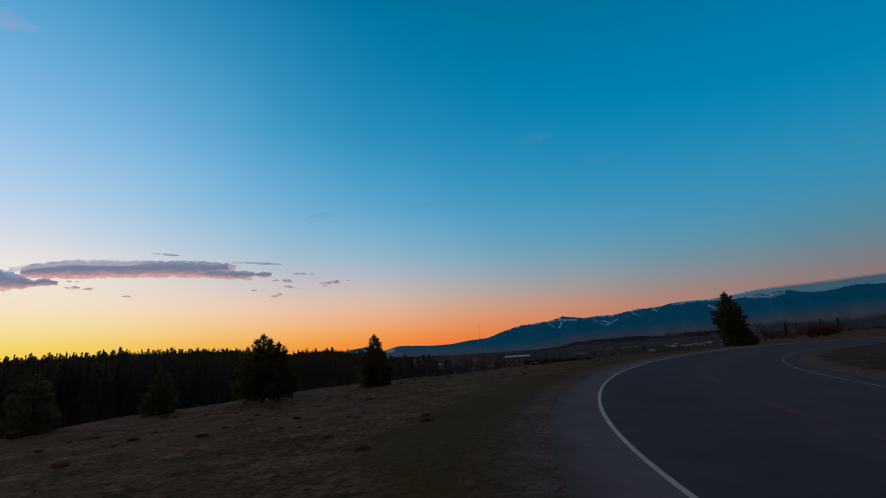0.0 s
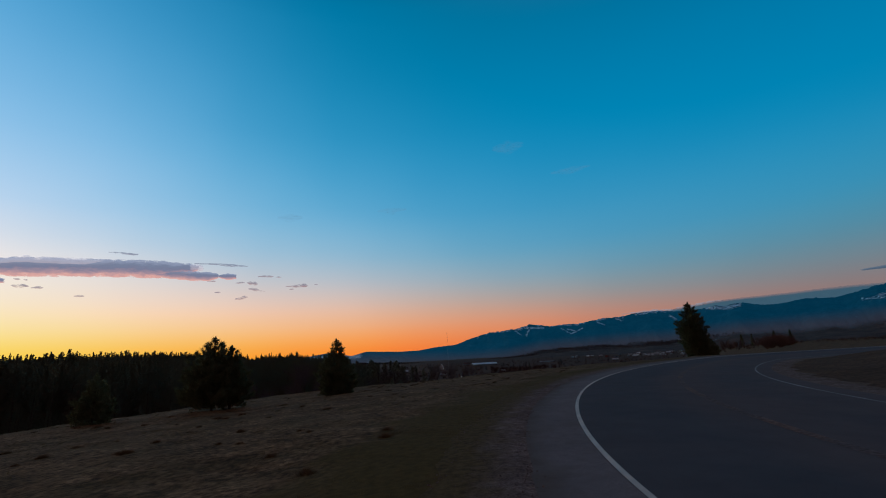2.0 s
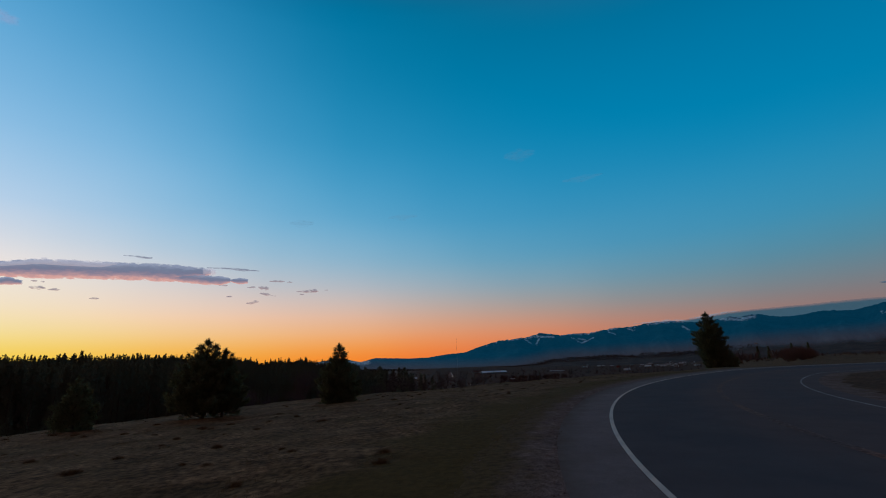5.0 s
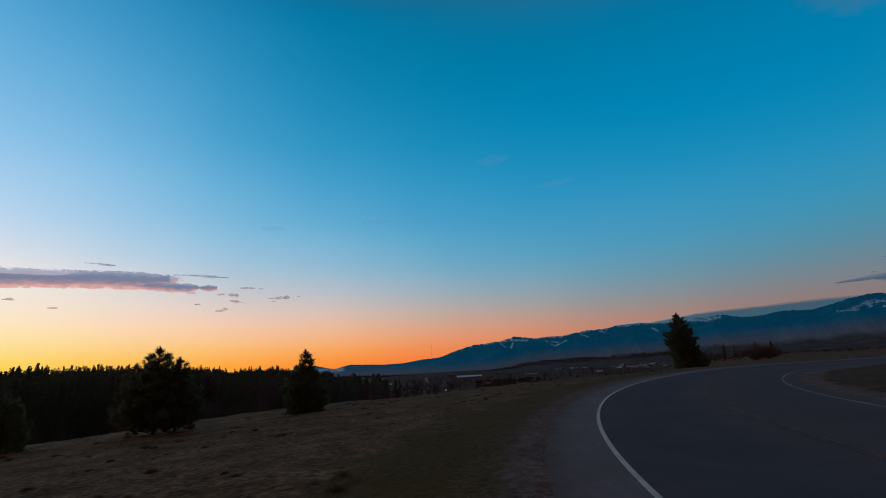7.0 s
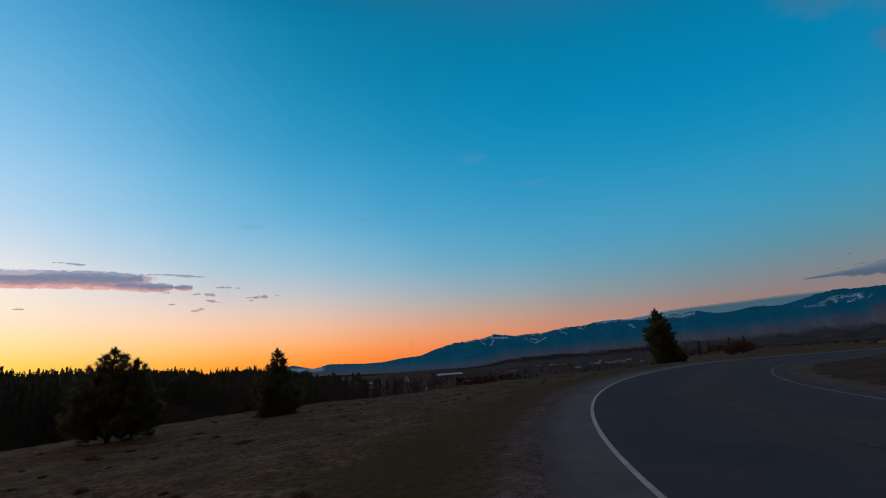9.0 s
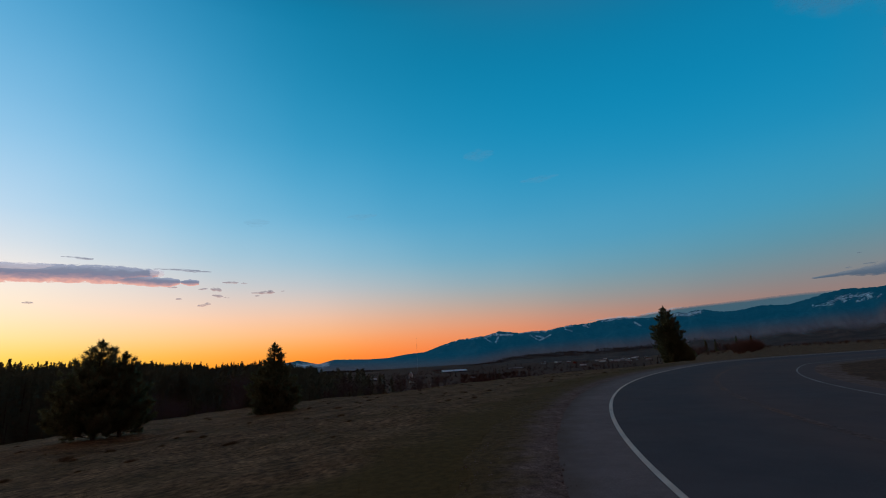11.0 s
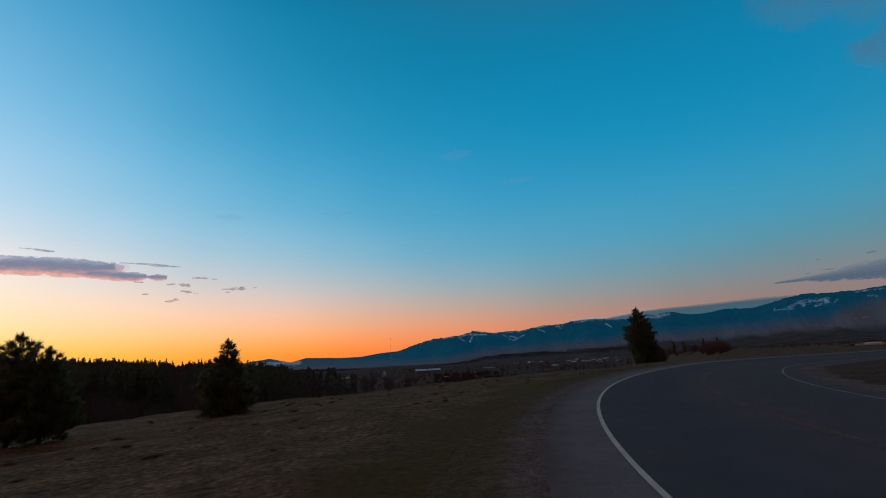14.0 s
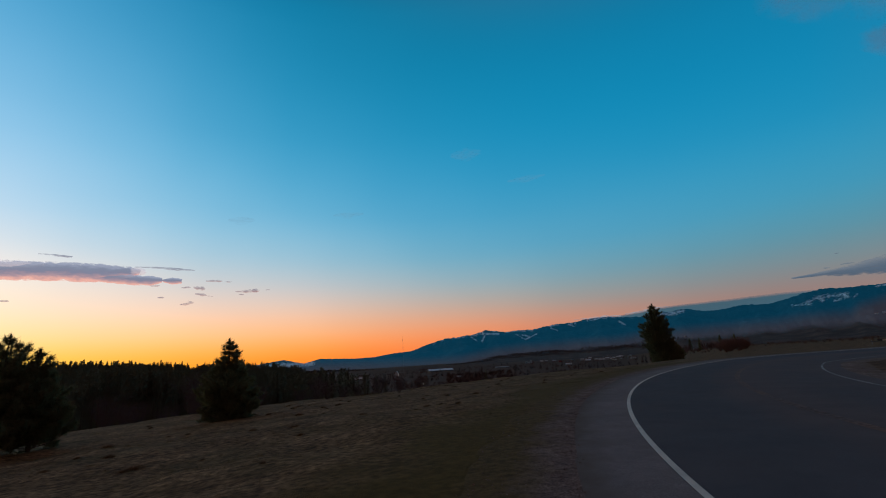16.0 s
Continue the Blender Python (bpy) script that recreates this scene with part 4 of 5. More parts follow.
def ponderosa(seed, h, shape, whorls, tuft, blades, clear=0.05, steep=(5, 50), wide=0.09, per=4.2, lumpy=0.25, ring=(10, 4)):
    """Meshes of trunk and crown: whorls of upswept limbs that fork into twigs, each ending in a brush of long needles."""
    rng = random.Random(seed)
    tv, tf, lv, lf, cv, cf = [], [], [], [], [], []
    sway = [Vector((rng.uniform(-1, 1), rng.uniform(-1, 1), 0)) * h * 0.006 for _ in range(9)]
    spine = [Vector((0, 0, h * i / 8)) + sway[i] * (i / 8) for i in range(9)]
    spine[0].z -= 0.3

    def axis(t):
        k = min(7.999, max(0.0, t * 8))
        return spine[int(k)].lerp(spine[int(k) + 1], k - int(k))

    for i in range(8):
        tube(tv, tf, spine[i], spine[i + 1], h * 0.019 * (1 - i / 8.6) + 0.01, h * 0.019 * (1 - (i + 1) / 8.6) + 0.01, 8)

    def brush_end(c, way, size):
        for _ in range(blades):
            side = Vector((rng.gauss(0, 1), rng.gauss(0, 1), rng.gauss(0, 1))).normalized()
            d = (way * rng.uniform(0.1, 1.0) + side * 0.8).normalized() * size * rng.uniform(0.6, 0.95)
            b = c + way * size * rng.uniform(-0.5, 0.4)
            w = d.cross(side + Vector((0.3, 0.2, 0.5))).normalized() * size * wide * 0.5
            n = len(cv)
            cv.extend((b - w, b + w, b + d))
            cf.append((n, n + 1, n + 2))

    st, sw = [q[0] for q in shape], [q[1] for q in shape]
    for k in range(whorls):
        level = clear + (0.95 - clear) * (k + 0.5) / whorls
        count = max(3, round(ring[0] + (ring[1] - ring[0]) * level + rng.uniform(-1, 1)))
        first = rng.uniform(0, 6.283)
        for j in range(count):
            t = level + rng.gauss(0, 0.22) * (1.1 - level) / whorls
            a = first + 6.2832 * j / count + rng.uniform(-0.3, 0.3)
            reach = float(np.interp(t, st, sw)) * rng.uniform(1 - lumpy, 1 + 0.5 * lumpy)
            reach = max(0.3 * tuft, reach - 0.75 * tuft)
            up = radians(steep[0] + (steep[1] - steep[0]) * t + rng.gauss(0, 7))
            root = axis(max(0.02, t - 0.7 * reach * math.tan(up) / h))
            out = Vector((math.cos(a), math.sin(a), 0))
            tip = root + out * reach + Vector((0, 0, reach * math.tan(up)))
            mid = root.lerp(tip, 0.55) - Vector((0, 0, 0.1 * reach))
            thick = h * 0.0045 * (1.15 - t)
            tube(lv, lf, root, mid, thick, thick * 0.65, 5)
            tube(lv, lf, mid, tip, thick * 0.65, thick * 0.25, 4)
            many = max(1, int(per * reach / tuft / 1.6))
            for m in range(many):
                q = 0.3 + 0.7 * (m + rng.random()) / many if m else 1.0
                c = root.lerp(mid, q / 0.55) if q < 0.55 else mid.lerp(tip, (q - 0.55) / 0.45)
                off = Vector((rng.gauss(0, 1), rng.gauss(0, 1), rng.gauss(0.3, 0.5))) * (0.2 * reach * (1.15 - q) + tuft * 0.2)
                way = (off.normalized() * 0.4 + out * 0.6 + Vector((0, 0, 0.55))).normalized()
                if m:
                    tube(lv, lf, c, c + off, thick * 0.35, thick * 0.15, 3)
                else:
                    off = Vector((0, 0, 0))
                brush_end(c + off, way, tuft * rng.uniform(0.75, 1.15))
    for k in range(5):
        brush_end(axis(0.93 + 0.012 * k), Vector((rng.gauss(0, 0.2), rng.gauss(0, 0.2), 1)).normalized(), tuft * (0.8 - 0.04 * k))
    n = len(cv)
    crown = from_arrays("crown", cv + lv, cf + [tuple(i + n for i in q) for q in lf], MAT_NEEDLE)
    crown.materials.append(MAT_BARK)
    crown.polygons.foreach_set("material_index", [0] * len(cf) + [1] * len(lf))
    return (from_arrays("trunk", tv, tf, MAT_BARK, True), crown)


def plant(name, meshes, x, y, turn, scale, label, category="tree", group="", sink=0.03):
    z = float(ground_height([x], [y])[0]) - sink
    ob = new(name)
    ob.empty_display_size = 0.3
    ob.matrix_basis = pose(x, y, z, 0, 0, turn) @ Matrix.Scale(scale, 4)
    for part_name, me in zip(("trunk", "crown"), meshes):
        part(part_name, me, ob)
    return tagged(ob, label, category, group)


YOUNG = [(0.0, 0.55), (0.1, 0.95), (0.25, 1.0), (0.5, 0.86), (0.65, 0.72), (0.75, 0.58), (0.84, 0.38), (0.89, 0.24), (0.94, 0.14), (0.98, 0.06), (1.0, 0.0)]
SLENDER = [(0.0, 0.75), (0.15, 1.15), (0.35, 1.08), (0.48, 0.9), (0.63, 0.62), (0.78, 0.42), (0.88, 0.34), (0.94, 0.2), (0.98, 0.06), (1.0, 0.0)]
for seed, x, y, top, spread, shape, whorls, clear, label in [
    (11, -10.6, 28.5, 3.43, 1.75, YOUNG, 15, 0.12, "dense dark young ponderosa pine on the grassy crest"),
    (12, -9.75, 28.75, 2.9, 1.2, YOUNG, 12, 0.12, "smaller young pine pressed against a taller one"),
    (13, -4.7, 33.1, 3.2, 1.22, SLENDER, 15, 0.04, "slim dark young ponderosa pine on the crest")]:
    h = top - float(ground_height([x], [y])[0])
    plant("young_pine", ponderosa(seed, h, [(t, w * spread) for t, w in shape], whorls, 0.24, 80, clear, (0, 58), 0.08), x, y, 0, 1, label, group="young pines on the crest")
SMALL_PINE = ponderosa(14, 2.4, [(t, w * 1.0) for t, w in YOUNG], 9, 0.22, 60, 0.05, (0, 45))
plant("young_pine", SMALL_PINE, -15.2, 26.2, 0, 1, "small bushy pine at the edge of the woods", group="young pines on the crest")
plant("young_pine", SMALL_PINE, -18.4, 22.0, 100, 1.1, "small bushy pine at the edge of the woods", group="young pines on the crest")
C_BASE = float(ground_height([62.4], [103.2])[0])
TALL_H = 10.9 - C_BASE
TALL = [(0.04, 0.12), (0.14, 0.16), (0.25, 0.21), (0.36, 0.245), (0.5, 0.25), (0.62, 0.235), (0.7, 0.185), (0.8, 0.13), (0.86, 0.095), (0.91, 0.095), (0.96, 0.085), (1.0, 0.045)]
plant("tall_pine", ponderosa(15, TALL_H, [(t, w * TALL_H) for t, w in TALL], 17, 0.62, 88, 0.1, (-2, 32), 0.08, 4.0, 0.42, (12, 6)), 62.4, 103.2, 0, 1, "tall full ponderosa pine beyond the bend", sink=0.1)


def eye_line(az):
    """Elevation of the top of the woods by bearing."""
    lumps = 0.1 * noise.noise(Vector((az * 0.55, 3.3, 0))) + 0.1 * noise.noise(Vector((az * 1.9, 8.1, 0)))
    return 0.16 + lumps * (1 if az < -4 else 0.5) + float(np.interp(az, [-60, -42, -37, -32, -26, -22, -18.9, -18.2, -17.8, -17.3, -16, -13, -11.8, -10, -8, -4, 0, 3], [1.2, 1.3, 1.5, 1.42, 1.4, 1.22, 1.05, 0.7, 0.1, 0.7, 0.85, 0.8, 0.42, 0.2, 0.0, -0.4, -1.05, -1.7]))


rng = random.Random(5)
WOOD = [pine(100 + i, 10, 10 * (0.11 + 0.02 * (i % 4)), 100, 0.24, 13, rise=0.12, belly=0.08 + 0.04 * (i % 3), clear=0.05, per_limb=8, width=0.24, simple=True) for i in range(7)]
for i in range(230):
    az = rng.uniform(-52, 3) if rng.random() < 0.94 else rng.uniform(0, 6)
    if az > -4 and rng.random() < 0.8:
        az -= 20
    d = rng.choice((rng.uniform(46, 80), rng.uniform(90, 150), rng.uniform(150, 210)))
    x, y = polar(az, d)
    z = float(ground_height([x], [y])[0])
    top = 1.7 + d * math.tan(radians(eye_line(az) + rng.gauss(-0.45, 0.15)))
    h = (top - z) * (1.0 if d > 140 else rng.uniform(0.6, 0.95) if d > 85 else rng.uniform(0.3, 0.75))
    plant("forest_pine", WOOD[i % 7], x, y, rng.uniform(0, 360), h / 10, "dark conifer in the woods below the crest", group="pines of the woods", sink=0.1)

# conifers standing apart where the woods end
for i, (az, d, el) in enumerate([(0.65, 170, -1.15), (-1.75, 380, -0.3), (-2.4, 150, -0.75), (-3.1, 130, -0.7), (-3.9, 160, -0.45), (-1.6, 140, -1.1), (-0.9, 150, -1.3), (-6.4, 260, -0.05), (2.4, 330, -1.35), (14.0, 420, -1.25)]):
    x, y = polar(az, d)
    z = float(ground_height([x], [y])[0])
    plant("forest_pine", WOOD[(i * 3) % 7], x, y, i * 47, (1.7 + d * math.tan(radians(el + 0.16)) - z) / 10, "dark conifer standing apart in the valley", group="pines of the woods", sink=0.1)


# ---- shrubs and brush ----
def bush(seed, h, spread, stems, material, twigs=7, thick=0.012):
    """Bare stems forking into twigs; returns one mesh."""
    rng = random.Random(seed)
    v, f = [], []
    for i in range(stems):
        a = rng.uniform(0, 6.283)
        lean = rng.uniform(0.05, 1.0) * spread
        root = Vector((math.cos(a), math.sin(a), 0)) * spread * 0.12
        tip = root + Vector((math.cos(a) * lean, math.sin(a) * lean, h * rng.uniform(0.6, 1.0)))
        mid = root.lerp(tip, 0.5) + Vector((rng.gauss(0, 0.06), rng.gauss(0, 0.06), 0.05)) * h
        tube(v, f, root, mid, thick * h, thick * 0.7 * h, 3)
        tube(v, f, mid, tip, thick * 0.7 * h, thick * 0.3 * h, 3)
        for k in range(twigs):
            q = rng.uniform(0.3, 1.0)
            s = root.lerp(mid, q * 2) if q < 0.5 else mid.lerp(tip, q * 2 - 1)
            e = s + Vector((rng.gauss(0, 1), rng.gauss(0, 1), abs(rng.gauss(0.6, 0.6)))).normalized() * h * rng.uniform(0.14, 0.3)
            n = len(v)
            w = (e - s).cross(Vector((rng.gauss(0, 1), rng.gauss(0, 1), rng.gauss(0, 1)))).normalized() * thick * h * 0.7
            v.extend((s - w, s + w, e))
            f.append((n, n + 1, n + 2))
    return from_arrays("twigs", v, f, material)


def set_down(name, mesh, x, y, turn, scale, label, category, group="", sink=0.03):
    ob = new(name, mesh)
    ob.matrix_basis = pose(x, y, float(ground_height([x], [y])[0]) - sink, 0, 0, turn) @ Matrix.Scale(scale, 4)
    return tagged(ob, label, category, group)


def drop(az, el):
    """Where the sight line at a bearing and elevation meets the ground."""
    d = np.geomspace(320, 2600, 500)
    xs, ys = d * math.sin(radians(az)), d * math.cos(radians(az))
    zs = ground_height(xs, ys)
    hit = np.nonzero(zs > 1.7 + d * math.tan(radians(el + 0.16)))[0]
    i = hit[0] if len(hit) else 420
    return float(xs[i]), float(ys[i]), float(zs[i])


rng = random.Random(8)
BARE = [bush(60 + i, 3.0, 1.5, 34, MAT_TWIG, 24, 0.004) for i in range(3)]
for i in range(36):
    az = rng.uniform(-21, -2) if i < 20 else rng.uniform(-2, 10)
    x, y = polar(az, rng.uniform(36, 58))
    set_down("bare_shrub", BARE[i % 3], x, y, rng.uniform(0, 360), rng.uniform(0.4, 0.8) * (1 if i < 20 else 0.7), "leafless grey shrub on the slope below the crest", "shrub", "bare shrubs on the slope")
RED = [bush(70 + i, 3.6, 2.6, 90, MAT_RED_TWIG, 22, 0.005) for i in range(3)]
for i in range(14):
    x, y = polar(38.5 + i * 0.18 + rng.uniform(-0.15, 0.15), rng.uniform(140, 185))
    set_down("red_shrub", RED[i % 3], x, y, rng.uniform(0, 360), rng.uniform(0.6, 1.05) * (1 - 0.03 * abs(i - 5)), "tall reddish leafless shrub beyond the road", "shrub", "red shrubs beyond the road")
SLIM = [pine(80 + i, 4.0, 0.5, 60, 0.3, 14, rise=0.9, belly=0.3, per_limb=4) for i in range(2)]
for i, (az, d, k) in enumerate([(36.1, 440, 2.7), (37.0, 450, 2.7), (38.9, 450, 2.9), (40.2, 460, 2.95)]):
    x, y = polar(az, d)
    plant("slim_conifer", SLIM[i % 2], x, y, rng.uniform(0, 360), k, "narrow dark conifer standing beyond the field", group="conifers beyond the field")
JUNIPER = ponderosa(85, 4.4, [(0.0, 1.9), (0.2, 2.3), (0.5, 1.7), (0.8, 0.8), (1.0, 0.1)], 10, 0.4, 60, 0.0, (5, 50))
plant("spreading_juniper", JUNIPER, 64.2, 100.8, 0, 1.0, "low spreading dark juniper under a tall pine")
plant("spreading_juniper", JUNIPER, 62.2, 101.6, 120, 1.1, "low spreading dark juniper under a tall pine")


def brush(name, label, material, seed, count, az0, az1, d0, d1, h0, h1, stems=20):
    """A thicket nobody could count: many small leafless bushes in one mesh."""
    rng = random.Random(seed)
    v, f = [], []
    azs = [rng.uniform(az0, az1) for _ in range(count)]
    ds = [d0 * (d1 / d0) ** rng.random() for _ in range(count)]
    xs, ys = [polar(a, d)[0] for a, d in zip(azs, ds)], [polar(a, d)[1] for a, d in zip(azs, ds)]
    zs = ground_height(xs, ys)
    for x, y, z in zip(xs, ys, zs):
        h = rng.uniform(h0, h1)
        for _ in range(stems):
            a, lean = rng.uniform(0, 6.283), rng.uniform(0.1, 0.7) * h
            n = len(v)
            w = Vector((math.cos(a + 1.57), math.sin(a + 1.57), 0)) * h * 0.028
            b = Vector((x, y, z - 0.1)) + Vector((math.cos(a), math.sin(a), 0)) * 0.15 * h
            t = b + Vector((math.cos(a) * lean, math.sin(a) * lean, h * rng.uniform(0.6, 1)))
            m = b.lerp(t, 0.6)
            v.extend((b, m + w, t, m - w))
            f.append((n, n + 1, n + 2, n + 3))
    return tagged(new(name, from_arrays(name, v, f, material)), label, "brush", kind="stuff")


brush("valley_brush", "brown leafless brush and thickets across the valley floor", surface("brown_brush", [(0.09, 0.053, 0.043), (0.16, 0.095, 0.076)], 0.02, bump=0, vary=0.3), 1, 2400, -8, 29, 130, 1500, 1.5, 4.0)
brush("valley_thicket", "dark brown leafless thicket in the valley below the crest", surface("thicket_twigs", [(0.075, 0.05, 0.043), (0.12, 0.078, 0.066)], 0.02, bump=0, vary=0.3), 3, 170, 9.5, 17.0, 420, 760, 2.0, 7.5, 44)
brush("bare_grove", "brown leafless trees standing beyond the field", surface("grove_twigs", [(0.13, 0.1, 0.094), (0.19, 0.145, 0.135)], 0.02, bump=0, vary=0.3), 4, 34, 34.0, 40.6, 360, 520, 3.0, 8.0, 46)
brush("field_brush", "dark brown brush along the far edge of the field", surface("dark_brush", [(0.1, 0.072, 0.06), (0.16, 0.112, 0.092)], 0.02, bump=0, vary=0.3), 2, 1300, 33, 66, 190, 620, 0.4, 1.5)


def conifers(count, az0, az1, d0, d1, seed, skyline=0.0, sprays=84, leaf=1.0, material=None):
    """Far woods: spires and rounded crowns of many small sprays in one mesh; skyline: how far under the line of the woods they stay."""
    rng = random.Random(seed)
    v, f = [], []
    azs = [rng.uniform(az0, az1) for _ in range(count)]
    ds = [d0 * (d1 / d0) ** rng.random() for _ in range(count)]
    pts = [polar(a, d) for a, d in zip(azs, ds)]
    zs = ground_height([q[0] for q in pts], [q[1] for q in pts])
    for (x, y), z, az, d in zip(pts, zs, azs, ds):
        h = rng.uniform(5, 10)
        if skyline is not None:
            tall = rng.random() < (0.12 if az > -27 else 0.2)
            h = max(5, 1.7 + d * math.tan(radians(eye_line(az) - skyline + rng.gauss(-0.12, 0.1) + tall * rng.uniform(0.15, 0.45 if az > -27 else 0.65))) - z)
        round_top = rng.random() < 0.3
        fat = rng.uniform(0.18, 0.3) if round_top else rng.uniform(0.13, 0.24)
        blunt = 0.5 if round_top else rng.choice((0.85, 0.7, 0.6))
        lean = rng.gauss(0, 0.012) * h
        for a in (0.4, 1.97) if skyline is not None else ():  # stem
            n = len(v)
            w = Vector((math.cos(a), math.sin(a), 0)) * h * 0.06
            v.extend((Vector((x, y, z)) - w, Vector((x, y, z)) + w, Vector((x + lean, y, z + h))))
            f.append((n, n + 1, n + 2))
        for k in range(sprays):
            t = 1 - (k + rng.random()) / sprays if k % 3 else rng.random() ** 1.3
            belly = min(1.0, 0.55 + 1.4 * t) if round_top else 1.0
            a = rng.uniform(0, 6.2832)
            r = h * fat * belly * (1 - t) ** blunt * rng.uniform(0.35 - 0.35 * t, 1.15 - 0.25 * t) + 0.04
            size = h * rng.uniform(0.035, 0.075) * (0.55 + 0.45 * (1 - t)) * leaf
            c = Vector((x + lean * t + r * math.cos(a), y + r * math.sin(a), z + h * t))
            u = Vector((rng.gauss(0, 1), rng.gauss(0, 1), rng.gauss(0, 0.6))).normalized() * size
            w = Vector((rng.gauss(0, 0.4), rng.gauss(0, 0.4), 1)).normalized() * size * 1.3
            n = len(v)
            v.extend((c - u, c + u, c + w))
            f.append((n, n + 1, n + 2))
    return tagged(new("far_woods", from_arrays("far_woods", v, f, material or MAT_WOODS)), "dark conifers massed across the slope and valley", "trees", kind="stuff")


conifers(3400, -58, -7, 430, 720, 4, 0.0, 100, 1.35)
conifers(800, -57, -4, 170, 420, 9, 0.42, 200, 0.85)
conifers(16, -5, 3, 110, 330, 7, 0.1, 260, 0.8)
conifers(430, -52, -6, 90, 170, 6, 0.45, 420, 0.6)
conifers(160, 2, 34, 300, 1500, 5, None, 70, 1.3, MAT_HILLWOODS)


def hill_woods(hill, count, seed):
    """Small dark trees scattered over the upper foothill, thickest along its crest."""
    rng = random.Random(seed)
    fade = np.empty(len(hill.data.vertices))
    hill.data.attributes["fade"].data.foreach_get("value", fade)
    pick = [hill.data.vertices[int(i)].co for i in np.nonzero((fade > 0.55) & (fade <= 1.01))[0]]
    v, f = [], []
    for _ in range(count):
        c = rng.choice(pick)
        if math.degrees(math.atan2(c.x, c.y)) > rng.uniform(30, 37) or noise.noise(Vector((c.x * 0.006, c.y * 0.006, 4.0))) < rng.uniform(-0.9, 0.2):
            continue
        x, y, z = c.x + rng.uniform(-3, 3), c.y + rng.uniform(-3, 3), c.z - 1.5
        h, fat = rng.uniform(3, 6.5), rng.uniform(0.3, 0.6)
        for tier in range(4):
            t = tier / 4
            for b in range(4):
                a = b * 1.5708 + tier * 0.8 + rng.uniform(-0.3, 0.3)
                r = h * fat * (1 - t) ** 0.8 * rng.uniform(0.7, 1.2)
                n = len(v)
                w = Vector((-math.sin(a), math.cos(a), 0)) * r * 0.8
                e = Vector((x + r * math.cos(a), y + r * math.sin(a), z + h * t))
                v.extend((Vector((x, y, z + h * (t + 0.3))), e - w, e + w))
                f.append((n, n + 1, n + 2))
    return tagged(new("hill_woods", from_arrays("hill_woods", v, f, MAT_HILLWOODS)), "dark trees scattered over the foothills", "trees", kind="stuff")


hill_woods(FOOTHILL, 16000, 21)


# ---- far town ----
def box(bm, x0, x1, y0, y1, z0, z1):
    c = [bm.verts.new((x, y, z)) for z in (z0, z1) for x, y in ((x0, y0), (x1, y0), (x1, y1), (x0, y1))]
    for q in ((3, 2, 1, 0), (4, 5, 6, 7), (0, 1, 5, 4), (1, 2, 6, 5), (2, 3, 7, 6), (3, 0, 4, 7)):
        bm.faces.new([c[i] for i in q])


def box_mesh(name, dims, material):
    bm = bmesh.new()
    box(bm, *dims)
    return bm_mesh(name, bm, material)


def house(az, el, w, d, h, wall, roof, label, ridge=0.35, turn=None, category="house", group="houses of the far town", lit=False):
    x, y, z = drop(az, el)
    ob = new("house")
    ob.matrix_basis = pose(x, y, z - 0.3, 0, 0, -az + (turn or 0))
    bm = bmesh.new()
    box(bm, -w / 2, w / 2, -d / 2, d / 2, 0, h)
    for sx in (-1, 1):
        tri = [bm.verts.new((sx * w / 2, -d / 2, h)), bm.verts.new((sx * w / 2, d / 2, h)), bm.verts.new((sx * w / 2, 0, h + ridge * d))]
        bm.faces.new(tri)
    part("wall", bm_mesh("wall", bm, wall), ob)
    bm = bmesh.new()
    for sy in (-1, 1):
        lo, hi, over = h - 0.15 * ridge * d, h + ridge * d + 0.05, d / 2 * 1.15
        q = [bm.verts.new(c) for c in ((-w / 2 - 0.4, sy * over, lo), (w / 2 + 0.4, sy * over, lo), (w / 2 + 0.4, 0, hi), (-w / 2 - 0.4, 0, hi))]
        t = [bm.verts.new((v.co.x, v.co.y, v.co.z + 0.25)) for v in q]
        bm.faces.new(q), bm.faces.new(t)
        for i in range(4):
            bm.faces.new((q[i], q[(i + 1) % 4], t[(i + 1) % 4], t[i]))
    part("roof", bm_mesh("roof", bm, roof), ob)
    n = max(2, int(w / 4))
    for i in range(n):
        cx = -w / 2 + w * (i + 0.5) / n
        window = part("window", box_mesh("window", (cx - 0.7, cx + 0.7, -d / 2 - 0.05, -d / 2 + 0.02, h * 0.36, h * 0.79), MAT_STEEL), ob)
        part("pane", box_mesh("pane", (cx - 0.6, cx + 0.6, -d / 2 - 0.07, -d / 2 - 0.04, h * 0.4, h * 0.75), MAT_LAMP if lit and i == n // 2 else MAT_GLASS), window)
    part("door", box_mesh("door", (w * 0.32, w * 0.32 + 1.0, -d / 2 - 0.05, -d / 2 + 0.02, 0, 2.1), MAT_DARKROOF), ob)
    return tagged(ob, label, category, group)


house(8.65, -1.42, 54, 30, 3.0, MAT_WALL, MAT_ROOF, "long low building with a pale metal roof", 0.09, 10, "building")
house(3.62, -1.75, 6, 6, 5.5, MAT_ROOF, MAT_ROOF, "tall white house with a steep gable", 0.8, 78, lit=True)
house(3.8, -2.3, 7, 5, 2.5, MAT_ROOF, MAT_DARKROOF, "small white outbuilding with a dark roof", 0.4, 20)
house(-0.75, -1.85, 12, 8, 2.5, MAT_WALL, MAT_ROOF, "low pale-roofed house among trees", 0.25, 0)
house(15.9, -1.44, 30, 10, 1.6, MAT_WALL, MAT_WALL, "long low grey shed", 0.1, 0)
house(6.6, -1.3, 16, 10, 3.5, MAT_WALL, MAT_DARKROOF, "low house with a dark roof", 0.3, 10)
